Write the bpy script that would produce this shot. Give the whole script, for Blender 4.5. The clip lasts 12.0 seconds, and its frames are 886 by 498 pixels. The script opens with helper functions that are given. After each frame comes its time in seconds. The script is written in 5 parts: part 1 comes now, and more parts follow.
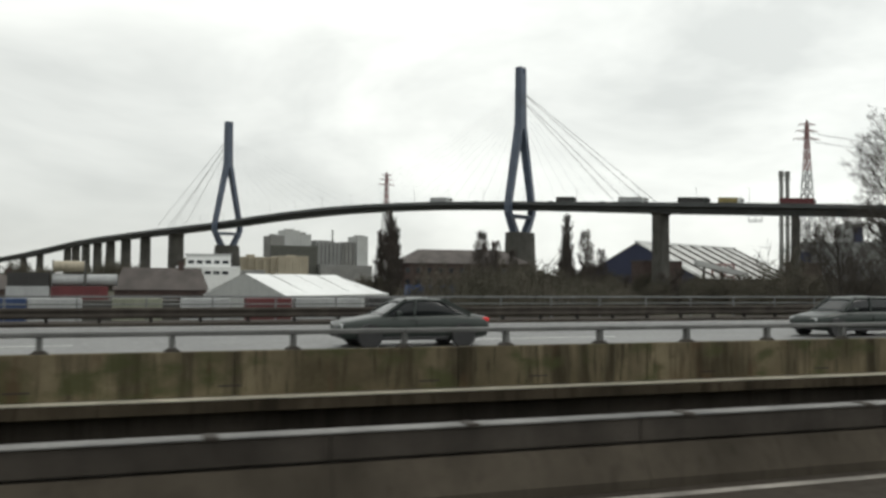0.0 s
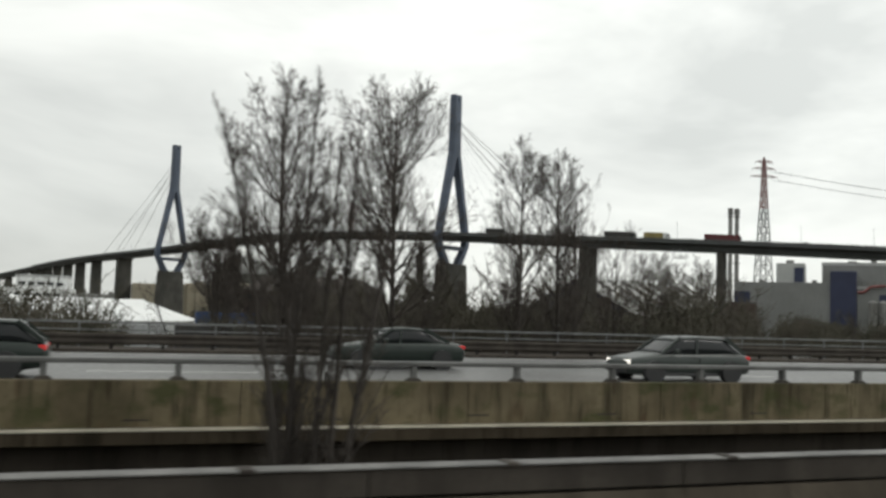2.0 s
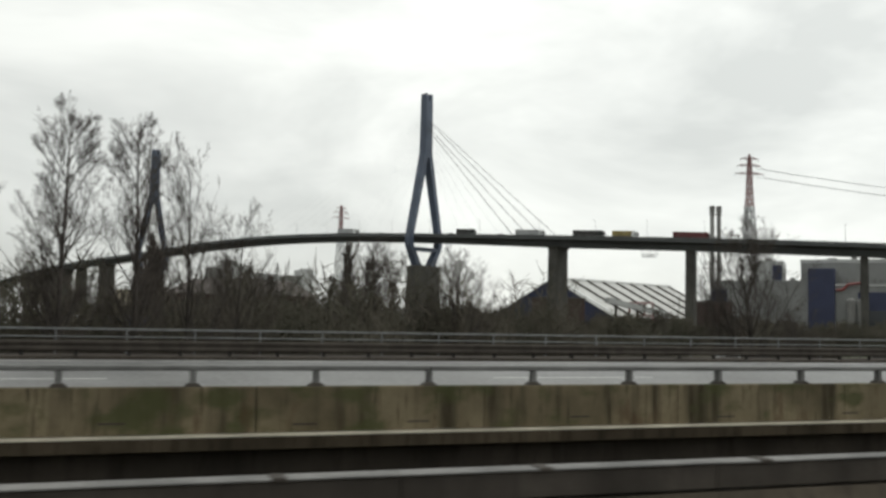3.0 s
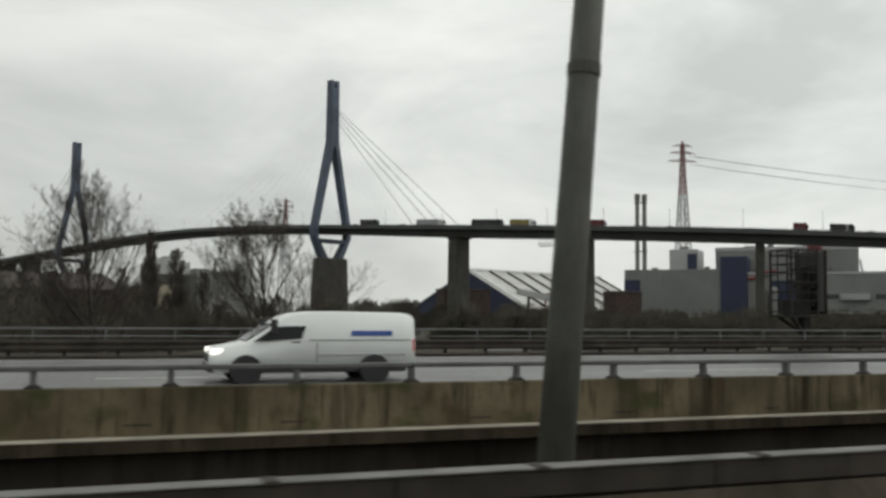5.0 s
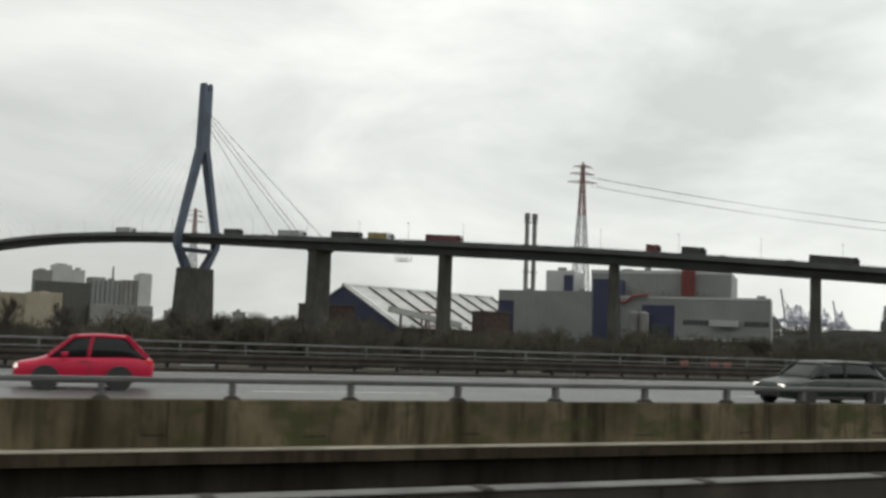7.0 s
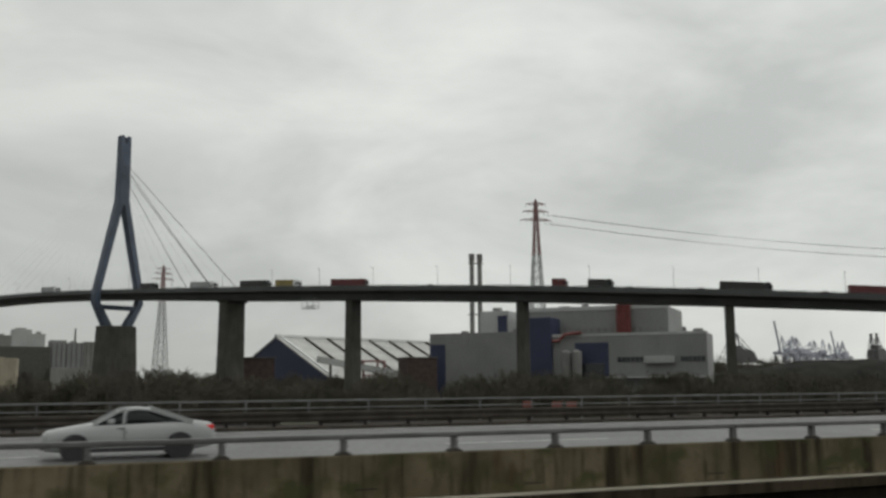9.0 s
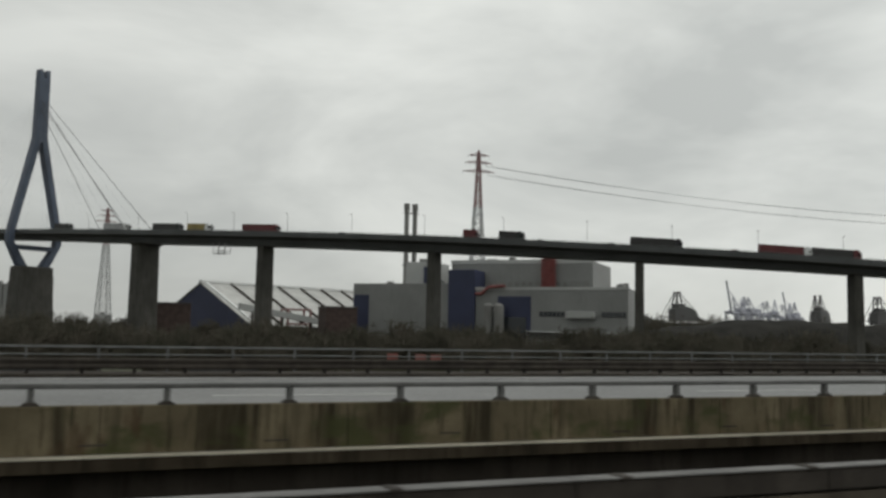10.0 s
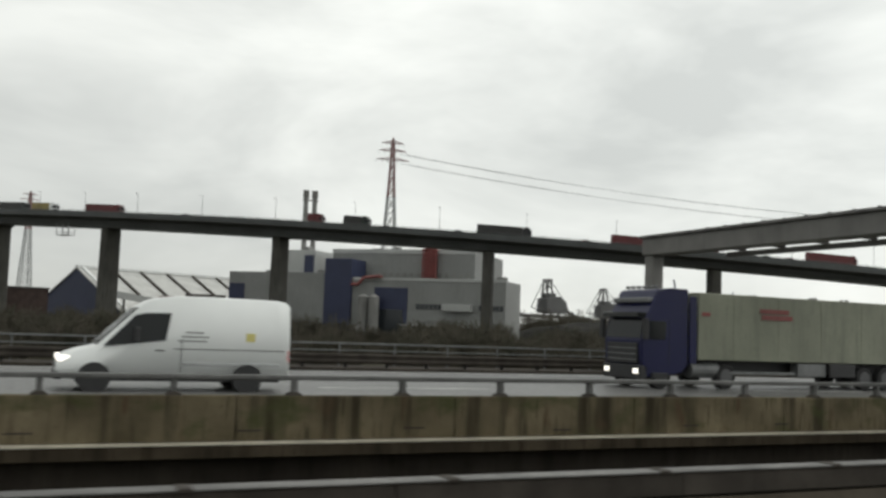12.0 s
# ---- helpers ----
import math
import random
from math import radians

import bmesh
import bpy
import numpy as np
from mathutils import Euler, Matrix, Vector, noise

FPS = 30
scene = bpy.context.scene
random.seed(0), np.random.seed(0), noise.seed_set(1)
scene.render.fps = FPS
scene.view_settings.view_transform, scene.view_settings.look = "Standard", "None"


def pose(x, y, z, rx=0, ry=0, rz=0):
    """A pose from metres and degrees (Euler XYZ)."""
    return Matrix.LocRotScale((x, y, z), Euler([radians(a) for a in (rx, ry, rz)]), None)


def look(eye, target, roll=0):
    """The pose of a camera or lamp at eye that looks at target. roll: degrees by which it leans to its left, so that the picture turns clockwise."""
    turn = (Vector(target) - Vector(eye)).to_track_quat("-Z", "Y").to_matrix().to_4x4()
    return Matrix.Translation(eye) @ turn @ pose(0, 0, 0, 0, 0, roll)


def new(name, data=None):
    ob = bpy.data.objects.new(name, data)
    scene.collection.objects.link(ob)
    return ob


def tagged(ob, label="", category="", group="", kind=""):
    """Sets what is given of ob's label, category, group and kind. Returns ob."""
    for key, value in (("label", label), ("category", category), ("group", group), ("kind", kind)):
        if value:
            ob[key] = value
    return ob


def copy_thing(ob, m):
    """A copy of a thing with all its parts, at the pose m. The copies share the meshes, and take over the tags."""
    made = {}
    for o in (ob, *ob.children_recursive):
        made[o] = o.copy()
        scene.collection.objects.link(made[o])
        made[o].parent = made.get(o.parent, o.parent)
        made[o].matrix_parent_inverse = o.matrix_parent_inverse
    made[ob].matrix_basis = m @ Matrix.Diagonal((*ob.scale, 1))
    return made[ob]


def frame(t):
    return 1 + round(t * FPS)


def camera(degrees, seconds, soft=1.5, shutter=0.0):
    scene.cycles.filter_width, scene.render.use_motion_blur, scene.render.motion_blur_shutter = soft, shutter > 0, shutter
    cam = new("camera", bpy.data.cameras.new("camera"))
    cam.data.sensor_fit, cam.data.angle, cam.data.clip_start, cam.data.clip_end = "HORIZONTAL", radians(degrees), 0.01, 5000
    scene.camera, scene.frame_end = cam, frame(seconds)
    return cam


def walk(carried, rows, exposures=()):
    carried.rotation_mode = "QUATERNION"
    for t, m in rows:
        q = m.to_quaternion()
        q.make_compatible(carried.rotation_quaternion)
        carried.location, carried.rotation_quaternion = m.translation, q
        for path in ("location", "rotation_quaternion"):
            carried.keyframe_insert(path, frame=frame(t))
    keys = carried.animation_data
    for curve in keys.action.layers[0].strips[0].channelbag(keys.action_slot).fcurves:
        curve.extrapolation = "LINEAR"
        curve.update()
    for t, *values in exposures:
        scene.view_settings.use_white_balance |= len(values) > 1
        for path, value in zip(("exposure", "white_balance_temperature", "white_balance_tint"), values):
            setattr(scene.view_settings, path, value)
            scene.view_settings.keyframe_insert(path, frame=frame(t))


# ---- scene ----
cam = camera(51.69, 12.0, soft=2.9, shutter=0.1)
walk(cam, [
    (0, pose(2.79, -0.52, 2.000, 91.91, -0.43, -20.41)),
    (0.5, pose(14.79, -0.50, 1.963, 92.35, -0.32, -17.55)),
    (1, pose(26.77, -0.36, 1.985, 90.91, -0.68, -19.85)),
    (1.5, pose(38.68, -0.20, 1.982, 91.37, -1.14, -20.00)),
    (2, pose(50.46, -0.14, 1.978, 94.02, -1.83, -20.13)),
    (2.5, pose(62.25, -0.08, 1.960, 93.43, -2.30, -19.86)),
    (3, pose(74.30, 0.02, 1.981, 94.22, -1.21, -19.38)),
    (3.2, pose(79.10, 0.04, 1.985, 94.23, -0.45, -19.05)),
    (4.8, pose(117.51, 0.17, 2.014, 93.62, -0.81, -21.00)),
    (5, pose(122.32, 0.19, 2.018, 93.89, -0.58, -19.99)),
    (5.5, pose(134.39, 0.24, 2.035, 95.43, -0.78, -20.92)),
    (6, pose(146.35, 0.26, 2.000, 94.42, -1.27, -21.12)),
    (6.5, pose(158.31, 0.39, 2.008, 95.17, -1.51, -22.40)),
    (7, pose(170.42, 0.28, 1.997, 95.19, -2.18, -22.83)),
    (7.2, pose(175.27, 0.28, 1.998, 95.96, -1.72, -22.52)),
    (8.8, pose(214.08, 0.25, 2.002, 98.51, -0.26, -21.65)),
    (9, pose(218.93, 0.25, 2.003, 98.20, 0.33, -21.53)),
    (9.5, pose(231.10, 0.27, 2.030, 97.16, 0.01, -22.61)),
    (10, pose(243.29, -0.06, 2.015, 95.22, -1.08, -23.41)),
    (10.5, pose(255.80, -0.04, 2.002, 95.00, -0.49, -24.70)),
    (11, pose(268.31, -0.03, 1.990, 93.29, 0.44, -24.08)),
    (11.5, pose(280.86, -0.14, 2.009, 95.16, -1.64, -25.52)),
    (12, pose(293.27, -0.11, 2.007, 94.99, -2.13, -24.75)),
], exposures=[(0, 0.22), (2.5, 0.16), (3, 0.16), (5, -0.15), (6, -0.12), (6.5, 0.08), (7, 0.0), (9, -0.38), (10.5, -0.38), (11, -0.15), (12, 0.0)])

# ---------------------------------------------------------------- light
world = bpy.data.worlds.new("overcast_sky")
scene.world = world
world.use_nodes = True
wn, wl = world.node_tree.nodes, world.node_tree.links
for n in list(wn):
    wn.remove(n)


def wnode(kind, **values):
    n = wn.new(kind)
    for k, v in values.items():
        n.inputs[k].default_value = v
    return n


sky = wn.new("ShaderNodeTexSky")
sky.sky_type, sky.sun_disc = "NISHITA", False
sky.sun_elevation, sky.sun_rotation = radians(50), radians(113)
coord = wn.new("ShaderNodeTexCoord")
squash = wn.new("ShaderNodeMapping")
squash.inputs["Scale"].default_value = (1.0, 1.0, 2.6)
big = wnode("ShaderNodeTexNoise", Scale=2.3, Detail=5.0, Roughness=0.55, Distortion=0.4)
ramp = wn.new("ShaderNodeValToRGB")
ramp.color_ramp.elements[0].position, ramp.color_ramp.elements[0].color = 0.30, (0.62, 0.64, 0.612, 1)
ramp.color_ramp.elements[1].position, ramp.color_ramp.elements[1].color = 0.66, (1.02, 1.04, 0.985, 1)
cloud = wnode("ShaderNodeBackground", Strength=0.92)
clear = wnode("ShaderNodeBackground", Strength=0.1)
blend = wn.new("ShaderNodeMixShader")
blend.inputs[0].default_value = 0.06
out = wn.new("ShaderNodeOutputWorld")
wl.new(coord.outputs["Generated"], squash.inputs["Vector"])
wl.new(squash.outputs[0], big.inputs["Vector"])
wl.new(big.outputs["Fac"], ramp.inputs[0])
# the cloud is thinner, and so brighter, towards the west and overhead
axes = wn.new("ShaderNodeSeparateXYZ")
thin = wnode("ShaderNodeMapRange", **{"From Min": -0.3, "From Max": 0.95, "To Min": 0.88, "To Max": 1.36})
high = wnode("ShaderNodeMapRange", **{"From Min": 0.05, "From Max": 0.5, "To Min": 0.9, "To Max": 1.12})
both = wn.new("ShaderNodeMath")
both.operation = "MULTIPLY"
wl.new(coord.outputs["Generated"], axes.inputs[0])
wl.new(axes.outputs[0], thin.inputs[0])
wl.new(axes.outputs[2], high.inputs[0])
wl.new(thin.outputs[0], both.inputs[0])
wl.new(high.outputs[0], both.inputs[1])
scaled = wn.new("ShaderNodeVectorMath")
scaled.operation = "SCALE"
wl.new(ramp.outputs[0], scaled.inputs[0])
wl.new(both.outputs[0], scaled.inputs["Scale"])
wl.new(scaled.outputs[0], cloud.inputs["Color"])
wl.new(sky.outputs[0], clear.inputs["Color"])
wl.new(cloud.outputs[0], blend.inputs[1])
wl.new(clear.outputs[0], blend.inputs[2])
wl.new(blend.outputs[0], out.inputs[0])

sun_data = bpy.data.lights.new("sun", "SUN")
sun_data.energy, sun_data.angle, sun_data.color = 0.6, radians(25), (1.0, 0.97, 0.93)
sun = new("sun", sun_data)
sun.matrix_world = look((0, 0, 100), (-70, 30, 0))


# ---------------------------------------------------------------- materials
def mat(name, color, rough=0.7, metal=0.0, var=0.25, scale=1.0, bump=0.15, second=None, streak=0.0,
        per=0.0, spec=0.5, glow=None, grain=0.08, patch=None):
    """Procedural surface: stains at one scale, grain at a finer one, bump, optional drips down the face."""
    m = bpy.data.materials.new(name)
    m.use_nodes = True
    nt = m.node_tree
    b = nt.nodes["Principled BSDF"]
    b.inputs["Roughness"].default_value, b.inputs["Metallic"].default_value = rough, metal
    b.inputs["Specular IOR Level"].default_value = spec
    geo = nt.nodes.new("ShaderNodeNewGeometry")

    def noise_at(sc, stretch=(1, 1, 1), detail=4.0):
        mp = nt.nodes.new("ShaderNodeMapping")
        mp.inputs["Scale"].default_value = stretch
        no = nt.nodes.new("ShaderNodeTexNoise")
        no.inputs["Scale"].default_value, no.inputs["Detail"].default_value = sc, detail
        nt.links.new(geo.outputs["Position"], mp.inputs[0])
        nt.links.new(mp.outputs[0], no.inputs["Vector"])
        return no.outputs["Fac"]

    def mix(a, c, fac, mode="MIX"):
        n = nt.nodes.new("ShaderNodeMix")
        n.data_type, n.blend_type = "RGBA", mode
        for sock, v in ((n.inputs[6], a), (n.inputs[7], c), (n.inputs[0], fac)):
            if hasattr(v, "is_linked"):
                nt.links.new(v, sock)
            else:
                sock.default_value = (*v, 1) if isinstance(v, tuple) else v
        return n.outputs[2]

    def span(fac, lo, hi, to=1.0):
        n = nt.nodes.new("ShaderNodeMapRange")
        n.inputs["From Min"].default_value, n.inputs["From Max"].default_value = lo, hi
        n.inputs["To Max"].default_value = to
        nt.links.new(fac, n.inputs[0])
        return n.outputs[0]

    dark = second or tuple(c * (1 - var) for c in color)
    light = tuple(min(1, c * (1 + var * 0.5)) for c in color)
    col = mix(dark, light, span(noise_at(scale), 0.32, 0.68))
    fine = noise_at(scale * 14, detail=3.0)
    col = mix(col, tuple(c * (1 - grain * 3) for c in color), span(fine, 0.5, 0.8, min(1.0, grain * 5)))
    if streak:
        drips = noise_at(1.7, (1, 1, 0.09), 5.0)
        col = mix(col, tuple(c * 0.42 for c in dark), span(drips, 0.5, 0.68, streak))
        thin = noise_at(6.5, (1, 1, 0.12), 4.0)
        col = mix(col, tuple(c * 0.5 for c in dark), span(thin, 0.56, 0.7, streak * 0.8))
    if patch:
        moss = noise_at(0.9, (1, 1, 1.6), 6.0)
        col = mix(col, patch[0], span(moss, 0.52, 0.66, 0.8))
        rust = noise_at(1.25, (1.4, 1, 0.5), 6.0)
        col = mix(col, patch[1], span(rust, 0.6, 0.7, 0.75))
        pits = noise_at(7.0, (1, 1, 1), 2.0)
        col = mix(col, tuple(c * 0.35 for c in dark), span(pits, 0.7, 0.78, 0.35))
    if per:
        info = nt.nodes.new("ShaderNodeObjectInfo")
        hue = nt.nodes.new("ShaderNodeHueSaturation")
        nt.links.new(span(info.outputs["Random"], 0, 1, 2 * per), hue.inputs["Value"])
        hue.inputs["Value"].default_value = 1
        add = nt.nodes.new("ShaderNodeMath")
        add.inputs[1].default_value = 1 - per
        nt.links.new(hue.inputs["Value"].links[0].from_socket, add.inputs[0])
        nt.links.new(add.outputs[0], hue.inputs["Value"])
        nt.links.new(col, hue.inputs["Color"])
        col = hue.outputs[0]
    nt.links.new(col, b.inputs["Base Color"])
    if rough > 0.15 and grain > 0:
        nt.links.new(span(fine, 0.2, 0.8, 1), b.inputs["Roughness"])
        rr = b.inputs["Roughness"].links[0].from_node
        rr.inputs["To Min"].default_value, rr.inputs["To Max"].default_value = max(0.05, rough - 0.1), min(1, rough + 0.1)
    if bump:
        bp = nt.nodes.new("ShaderNodeBump")
        bp.inputs["Strength"].default_value, bp.inputs["Distance"].default_value = bump, 0.03
        nt.links.new(fine, bp.inputs["Height"])
        nt.links.new(bp.outputs[0], b.inputs["Normal"])
    if glow:
        b.inputs["Emission Color"].default_value, b.inputs["Emission Strength"].default_value = (*glow[:3], 1), glow[3]
    return m


M = dict(
    ground=mat("winter_ground", (0.075, 0.068, 0.052), 0.95, var=0.5, scale=0.06, second=(0.042, 0.043, 0.03), spec=0.1),
    asphalt=mat("wet_asphalt", (0.12, 0.12, 0.117), 0.45, var=0.3, scale=0.35, bump=0.25, spec=0.42),
    asphalt_near=mat("dark_wet_asphalt", (0.036, 0.03, 0.0235), 0.8, var=0.35, scale=0.35, bump=0.3, spec=0.12),
    paint=mat("road_paint", (0.62, 0.62, 0.6), 0.5, var=0.25, scale=3),
    paint_worn=mat("worn_dirty_road_paint", (0.3, 0.28, 0.25), 0.7, var=0.55, scale=1.2, spec=0.2),
    wall=mat("stained_concrete", (0.15, 0.125, 0.08), 0.85, var=0.35, scale=0.5, second=(0.064, 0.053, 0.031), streak=0.95, bump=0.3, spec=0.15,
             patch=((0.05, 0.055, 0.022), (0.07, 0.045, 0.026))),
    # pale base colour paints the sky's reflection on the wet ledge top
    ledge=mat("wet_sheen_concrete", (0.46, 0.43, 0.35), 0.4, var=0.3, scale=0.8, streak=0.2),
    # dark base colour also carries the shade under the decks
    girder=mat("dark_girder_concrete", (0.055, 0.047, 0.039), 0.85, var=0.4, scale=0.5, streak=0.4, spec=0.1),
    pier=mat("pier_concrete", (0.085, 0.083, 0.074), 0.9, var=0.3, scale=0.12, streak=0.5, spec=0.2),
    deck=mat("deck_steel", (0.066, 0.071, 0.07), 0.6, var=0.25, scale=0.1, streak=0.3),
    blue_steel=mat("blue_grey_steel", (0.066, 0.088, 0.13), 0.55, var=0.25, scale=0.1, streak=0.35),
    cable=mat("cable_steel", (0.25, 0.27, 0.29), 0.5, metal=0.3, bump=0),
    galv=mat("galvanised_steel", (0.17, 0.175, 0.175), 0.5, metal=0.4, var=0.3, scale=1.6),
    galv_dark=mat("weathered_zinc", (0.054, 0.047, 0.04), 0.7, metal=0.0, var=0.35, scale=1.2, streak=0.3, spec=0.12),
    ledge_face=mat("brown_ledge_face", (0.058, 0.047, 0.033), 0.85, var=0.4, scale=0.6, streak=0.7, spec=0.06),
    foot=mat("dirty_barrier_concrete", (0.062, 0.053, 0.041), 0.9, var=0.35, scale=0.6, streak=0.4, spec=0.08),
    # paler than weathered_zinc: sky light on upward faces is put into the colour
    galv_top=mat("zinc_sky_lit", (0.14, 0.137, 0.13), 0.6, metal=0.0, var=0.45, scale=1.3, spec=0.3),
    dark_steel=mat("dark_steel", (0.028, 0.026, 0.024), 0.65, metal=0.0, var=0.3, scale=1.5, spec=0.2),
    yard=mat("yard_asphalt", (0.07, 0.068, 0.062), 0.9, var=0.35, scale=0.1, spec=0.2),
    bark=mat("bark", (0.05, 0.042, 0.036), 0.9, var=0.4, scale=1.5, bump=0.4),
    twig=mat("twigs", (0.06, 0.05, 0.042), 0.9, var=0.3, scale=0.8, bump=0),
    scrub=mat("winter_scrub", (0.092, 0.082, 0.066), 0.95, var=0.45, scale=0.15, second=(0.06, 0.06, 0.044), bump=0, spec=0.1),
    leaf=mat("dark_leaf", (0.02, 0.021, 0.014), 0.8, var=0.4, scale=2, bump=0, spec=0.15),
    bank=mat("dark_bank_scrub", (0.034, 0.033, 0.03), 0.95, var=0.5, scale=0.09, second=(0.021, 0.021, 0.019), bump=0, spec=0.05),
    white_clad=mat("white_cladding", (0.4, 0.41, 0.4), 0.5, var=0.12, scale=0.08, streak=0.15),
    grey_clad=mat("grey_cladding", (0.215, 0.22, 0.214), 0.55, var=0.12, scale=0.07, streak=0.15),
    blue_clad=mat("blue_cladding", (0.026, 0.033, 0.075), 0.5, var=0.15, scale=0.1),
    red=mat("red_steel", (0.21, 0.055, 0.05), 0.5, var=0.2, scale=0.3),
    # red greyed and lightened to paint distance haze into it
    red_pale=mat("haze_pale_red_steel", (0.24, 0.125, 0.12), 0.6, var=0.2, scale=0.3),
    mast_grey=mat("mast_zinc", (0.4, 0.41, 0.41), 0.5, metal=0.3, bump=0),
    membrane=mat("white_membrane", (0.72, 0.73, 0.72), 0.45, var=0.1, scale=0.1),
    roof_panel=mat("pale_roof_panel", (0.5, 0.5, 0.48), 0.5, var=0.2, scale=0.15, streak=0.2),
    roof_dark=mat("dark_roof", (0.078, 0.066, 0.06), 0.75, var=0.35, scale=0.3),
    brick=mat("dark_brick", (0.066, 0.044, 0.038), 0.85, var=0.35, scale=0.5),
    window=mat("dark_window", (0.03, 0.035, 0.04), 0.12, var=0.1, bump=0),
    cream=mat("cream_tank_paint", (0.36, 0.32, 0.24), 0.6, var=0.15, scale=0.06, streak=0.3),
    concrete=mat("pale_concrete", (0.22, 0.22, 0.21), 0.85, var=0.2, scale=0.08, streak=0.35),
    portal_grey=mat("portal_zinc", (0.16, 0.157, 0.148), 0.65, metal=0.0, var=0.2, scale=0.8, streak=0.25),
    lampgrey=mat("lamp_post_zinc", (0.088, 0.09, 0.078), 0.65, metal=0.0, var=0.3, scale=1.0, streak=0.3, spec=0.3),
    tyre=mat("tyre_rubber", (0.02, 0.02, 0.02), 0.85, var=0.2),
    rim=mat("alloy_rim", (0.1, 0.1, 0.103), 0.45, metal=0.3, bump=0),
    rail_zinc=mat("rail_zinc", (0.13, 0.13, 0.126), 0.6, metal=0.1, var=0.3, scale=1.0, streak=0.2, spec=0.35),
    blue_mark=mat("blue_marking", (0.05, 0.11, 0.36), 0.5, bump=0),
    glass=mat("car_glass", (0.01, 0.012, 0.013), 0.12, var=0.1, bump=0, spec=0.3),
    trim=mat("black_plastic", (0.022, 0.022, 0.023), 0.6, var=0.2),
    lamp_on=mat("lit_headlamp", (0.9, 0.9, 0.85), 0.2, bump=0, glow=(1, 0.95, 0.85, 1.3)),
    lamp_off=mat("headlamp_glass", (0.6, 0.62, 0.62), 0.15, bump=0),
    tail=mat("tail_lamp", (0.5, 0.02, 0.02), 0.25, bump=0, glow=(1, 0.05, 0.04, 0.12)),
    # pale blue of the distant cranes includes the haze before them
    crane_blue=mat("crane_haze_blue", (0.43, 0.44, 0.5), 0.6, var=0.2, scale=0.05, bump=0),
    crane_grey=mat("crane_grey_paint", (0.1, 0.1, 0.1), 0.6, var=0.2, scale=0.05, bump=0),
    orange=mat("orange_plastic", (0.2, 0.06, 0.045), 0.7),
    yellow=mat("yellow_paint", (0.62, 0.56, 0.2), 0.5),
)


def paint(name, color):
    return mat(name, color, 0.3, var=0.1, scale=0.35, bump=0, spec=0.35, grain=0.0)


M.update(p_grey=paint("grey_green_car_paint", (0.035, 0.043, 0.039)), p_dark=paint("dark_green_grey_paint", (0.018, 0.026, 0.022)),
         p_silver=paint("silver_car_paint", (0.36, 0.37, 0.37)), p_red=paint("red_car_paint", (0.48, 0.012, 0.05)),
         p_white=paint("white_van_paint", (0.75, 0.77, 0.76)), p_blue=paint("dark_blue_cab_paint", (0.01, 0.0115, 0.05)),
         p_black=paint("black_paint", (0.02, 0.02, 0.022)), box_green=mat("pale_green_container", (0.21, 0.22, 0.165), 0.6, var=0.15, scale=0.5, streak=0.35),
         box_red=mat("dark_red_container", (0.11, 0.022, 0.024), 0.6, var=0.2, scale=0.3), box_blue=mat("blue_container", (0.02, 0.045, 0.12), 0.6, var=0.2, scale=0.3),
         box_black=mat("black_container", (0.03, 0.029, 0.028), 0.6, var=0.2, scale=0.3), box_yellow=mat("yellow_tarpaulin", (0.25, 0.2, 0.07), 0.6, var=0.2, scale=0.3),
         box_white=mat("white_container", (0.36, 0.37, 0.37), 0.55, var=0.15, scale=0.3, streak=0.2))


# ---------------------------------------------------------------- mesh helpers
def box(bm, x0, x1, y0, y1, z0, z1):
    v = [bm.verts.new((x, y, z)) for x in (x0, x1) for y in (y0, y1) for z in (z0, z1)]
    for q in ((0, 1, 3, 2), (4, 6, 7, 5), (0, 4, 5, 1), (2, 3, 7, 6), (0, 2, 6, 4), (1, 5, 7, 3)):
        bm.faces.new([v[i] for i in q])
    return bm


def cube(*dims):
    return box(bmesh.new(), *dims)


def rbox(x0, x1, y0, y1, z0, z1, r=0.02):
    """A box with bevelled edges."""
    bm = cube(x0, x1, y0, y1, z0, z1)
    bmesh.ops.bevel(bm, geom=bm.edges[:], offset=r, segments=2, affect="EDGES", profile=0.5)
    return bm


def tube(bm, p, q, r0, r1=None, n=6, cap=True):
    """A tapered round bar from p to q."""
    p, q = Vector(p), Vector(q)
    r1 = r0 if r1 is None else r1
    d = (q - p).normalized()
    a = d.orthogonal().normalized()
    b = d.cross(a)
    rings = []
    for c, r in ((p, r0), (q, r1)):
        rings.append([bm.verts.new(c + a * (r * math.cos(2 * math.pi * i / n)) + b * (r * math.sin(2 * math.pi * i / n))) for i in range(n)])
    for i in range(n):
        bm.faces.new((rings[0][i], rings[0][(i + 1) % n], rings[1][(i + 1) % n], rings[1][i]))
    if cap:
        bm.faces.new(rings[0][::-1])
        bm.faces.new(rings[1])
    return bm


def bar(bm, p, q, w, h):
    """A square bar from p to q, w wide sideways and h high."""
    p, q = Vector(p), Vector(q)
    d = (q - p).normalized()
    side = d.cross(Vector((0, 0, 1)))
    side = side.normalized() if side.length > 1e-4 else Vector((1, 0, 0))
    up = side.cross(d)
    rings = [[bm.verts.new(c + side * (sx * w / 2) + up * (sz * h / 2)) for sx, sz in ((-1, -1), (1, -1), (1, 1), (-1, 1))] for c in (p, q)]
    for i in range(4):
        bm.faces.new((rings[0][i], rings[0][(i + 1) % 4], rings[1][(i + 1) % 4], rings[1][i]))
    bm.faces.new(rings[0][::-1])
    bm.faces.new(rings[1])
    return bm


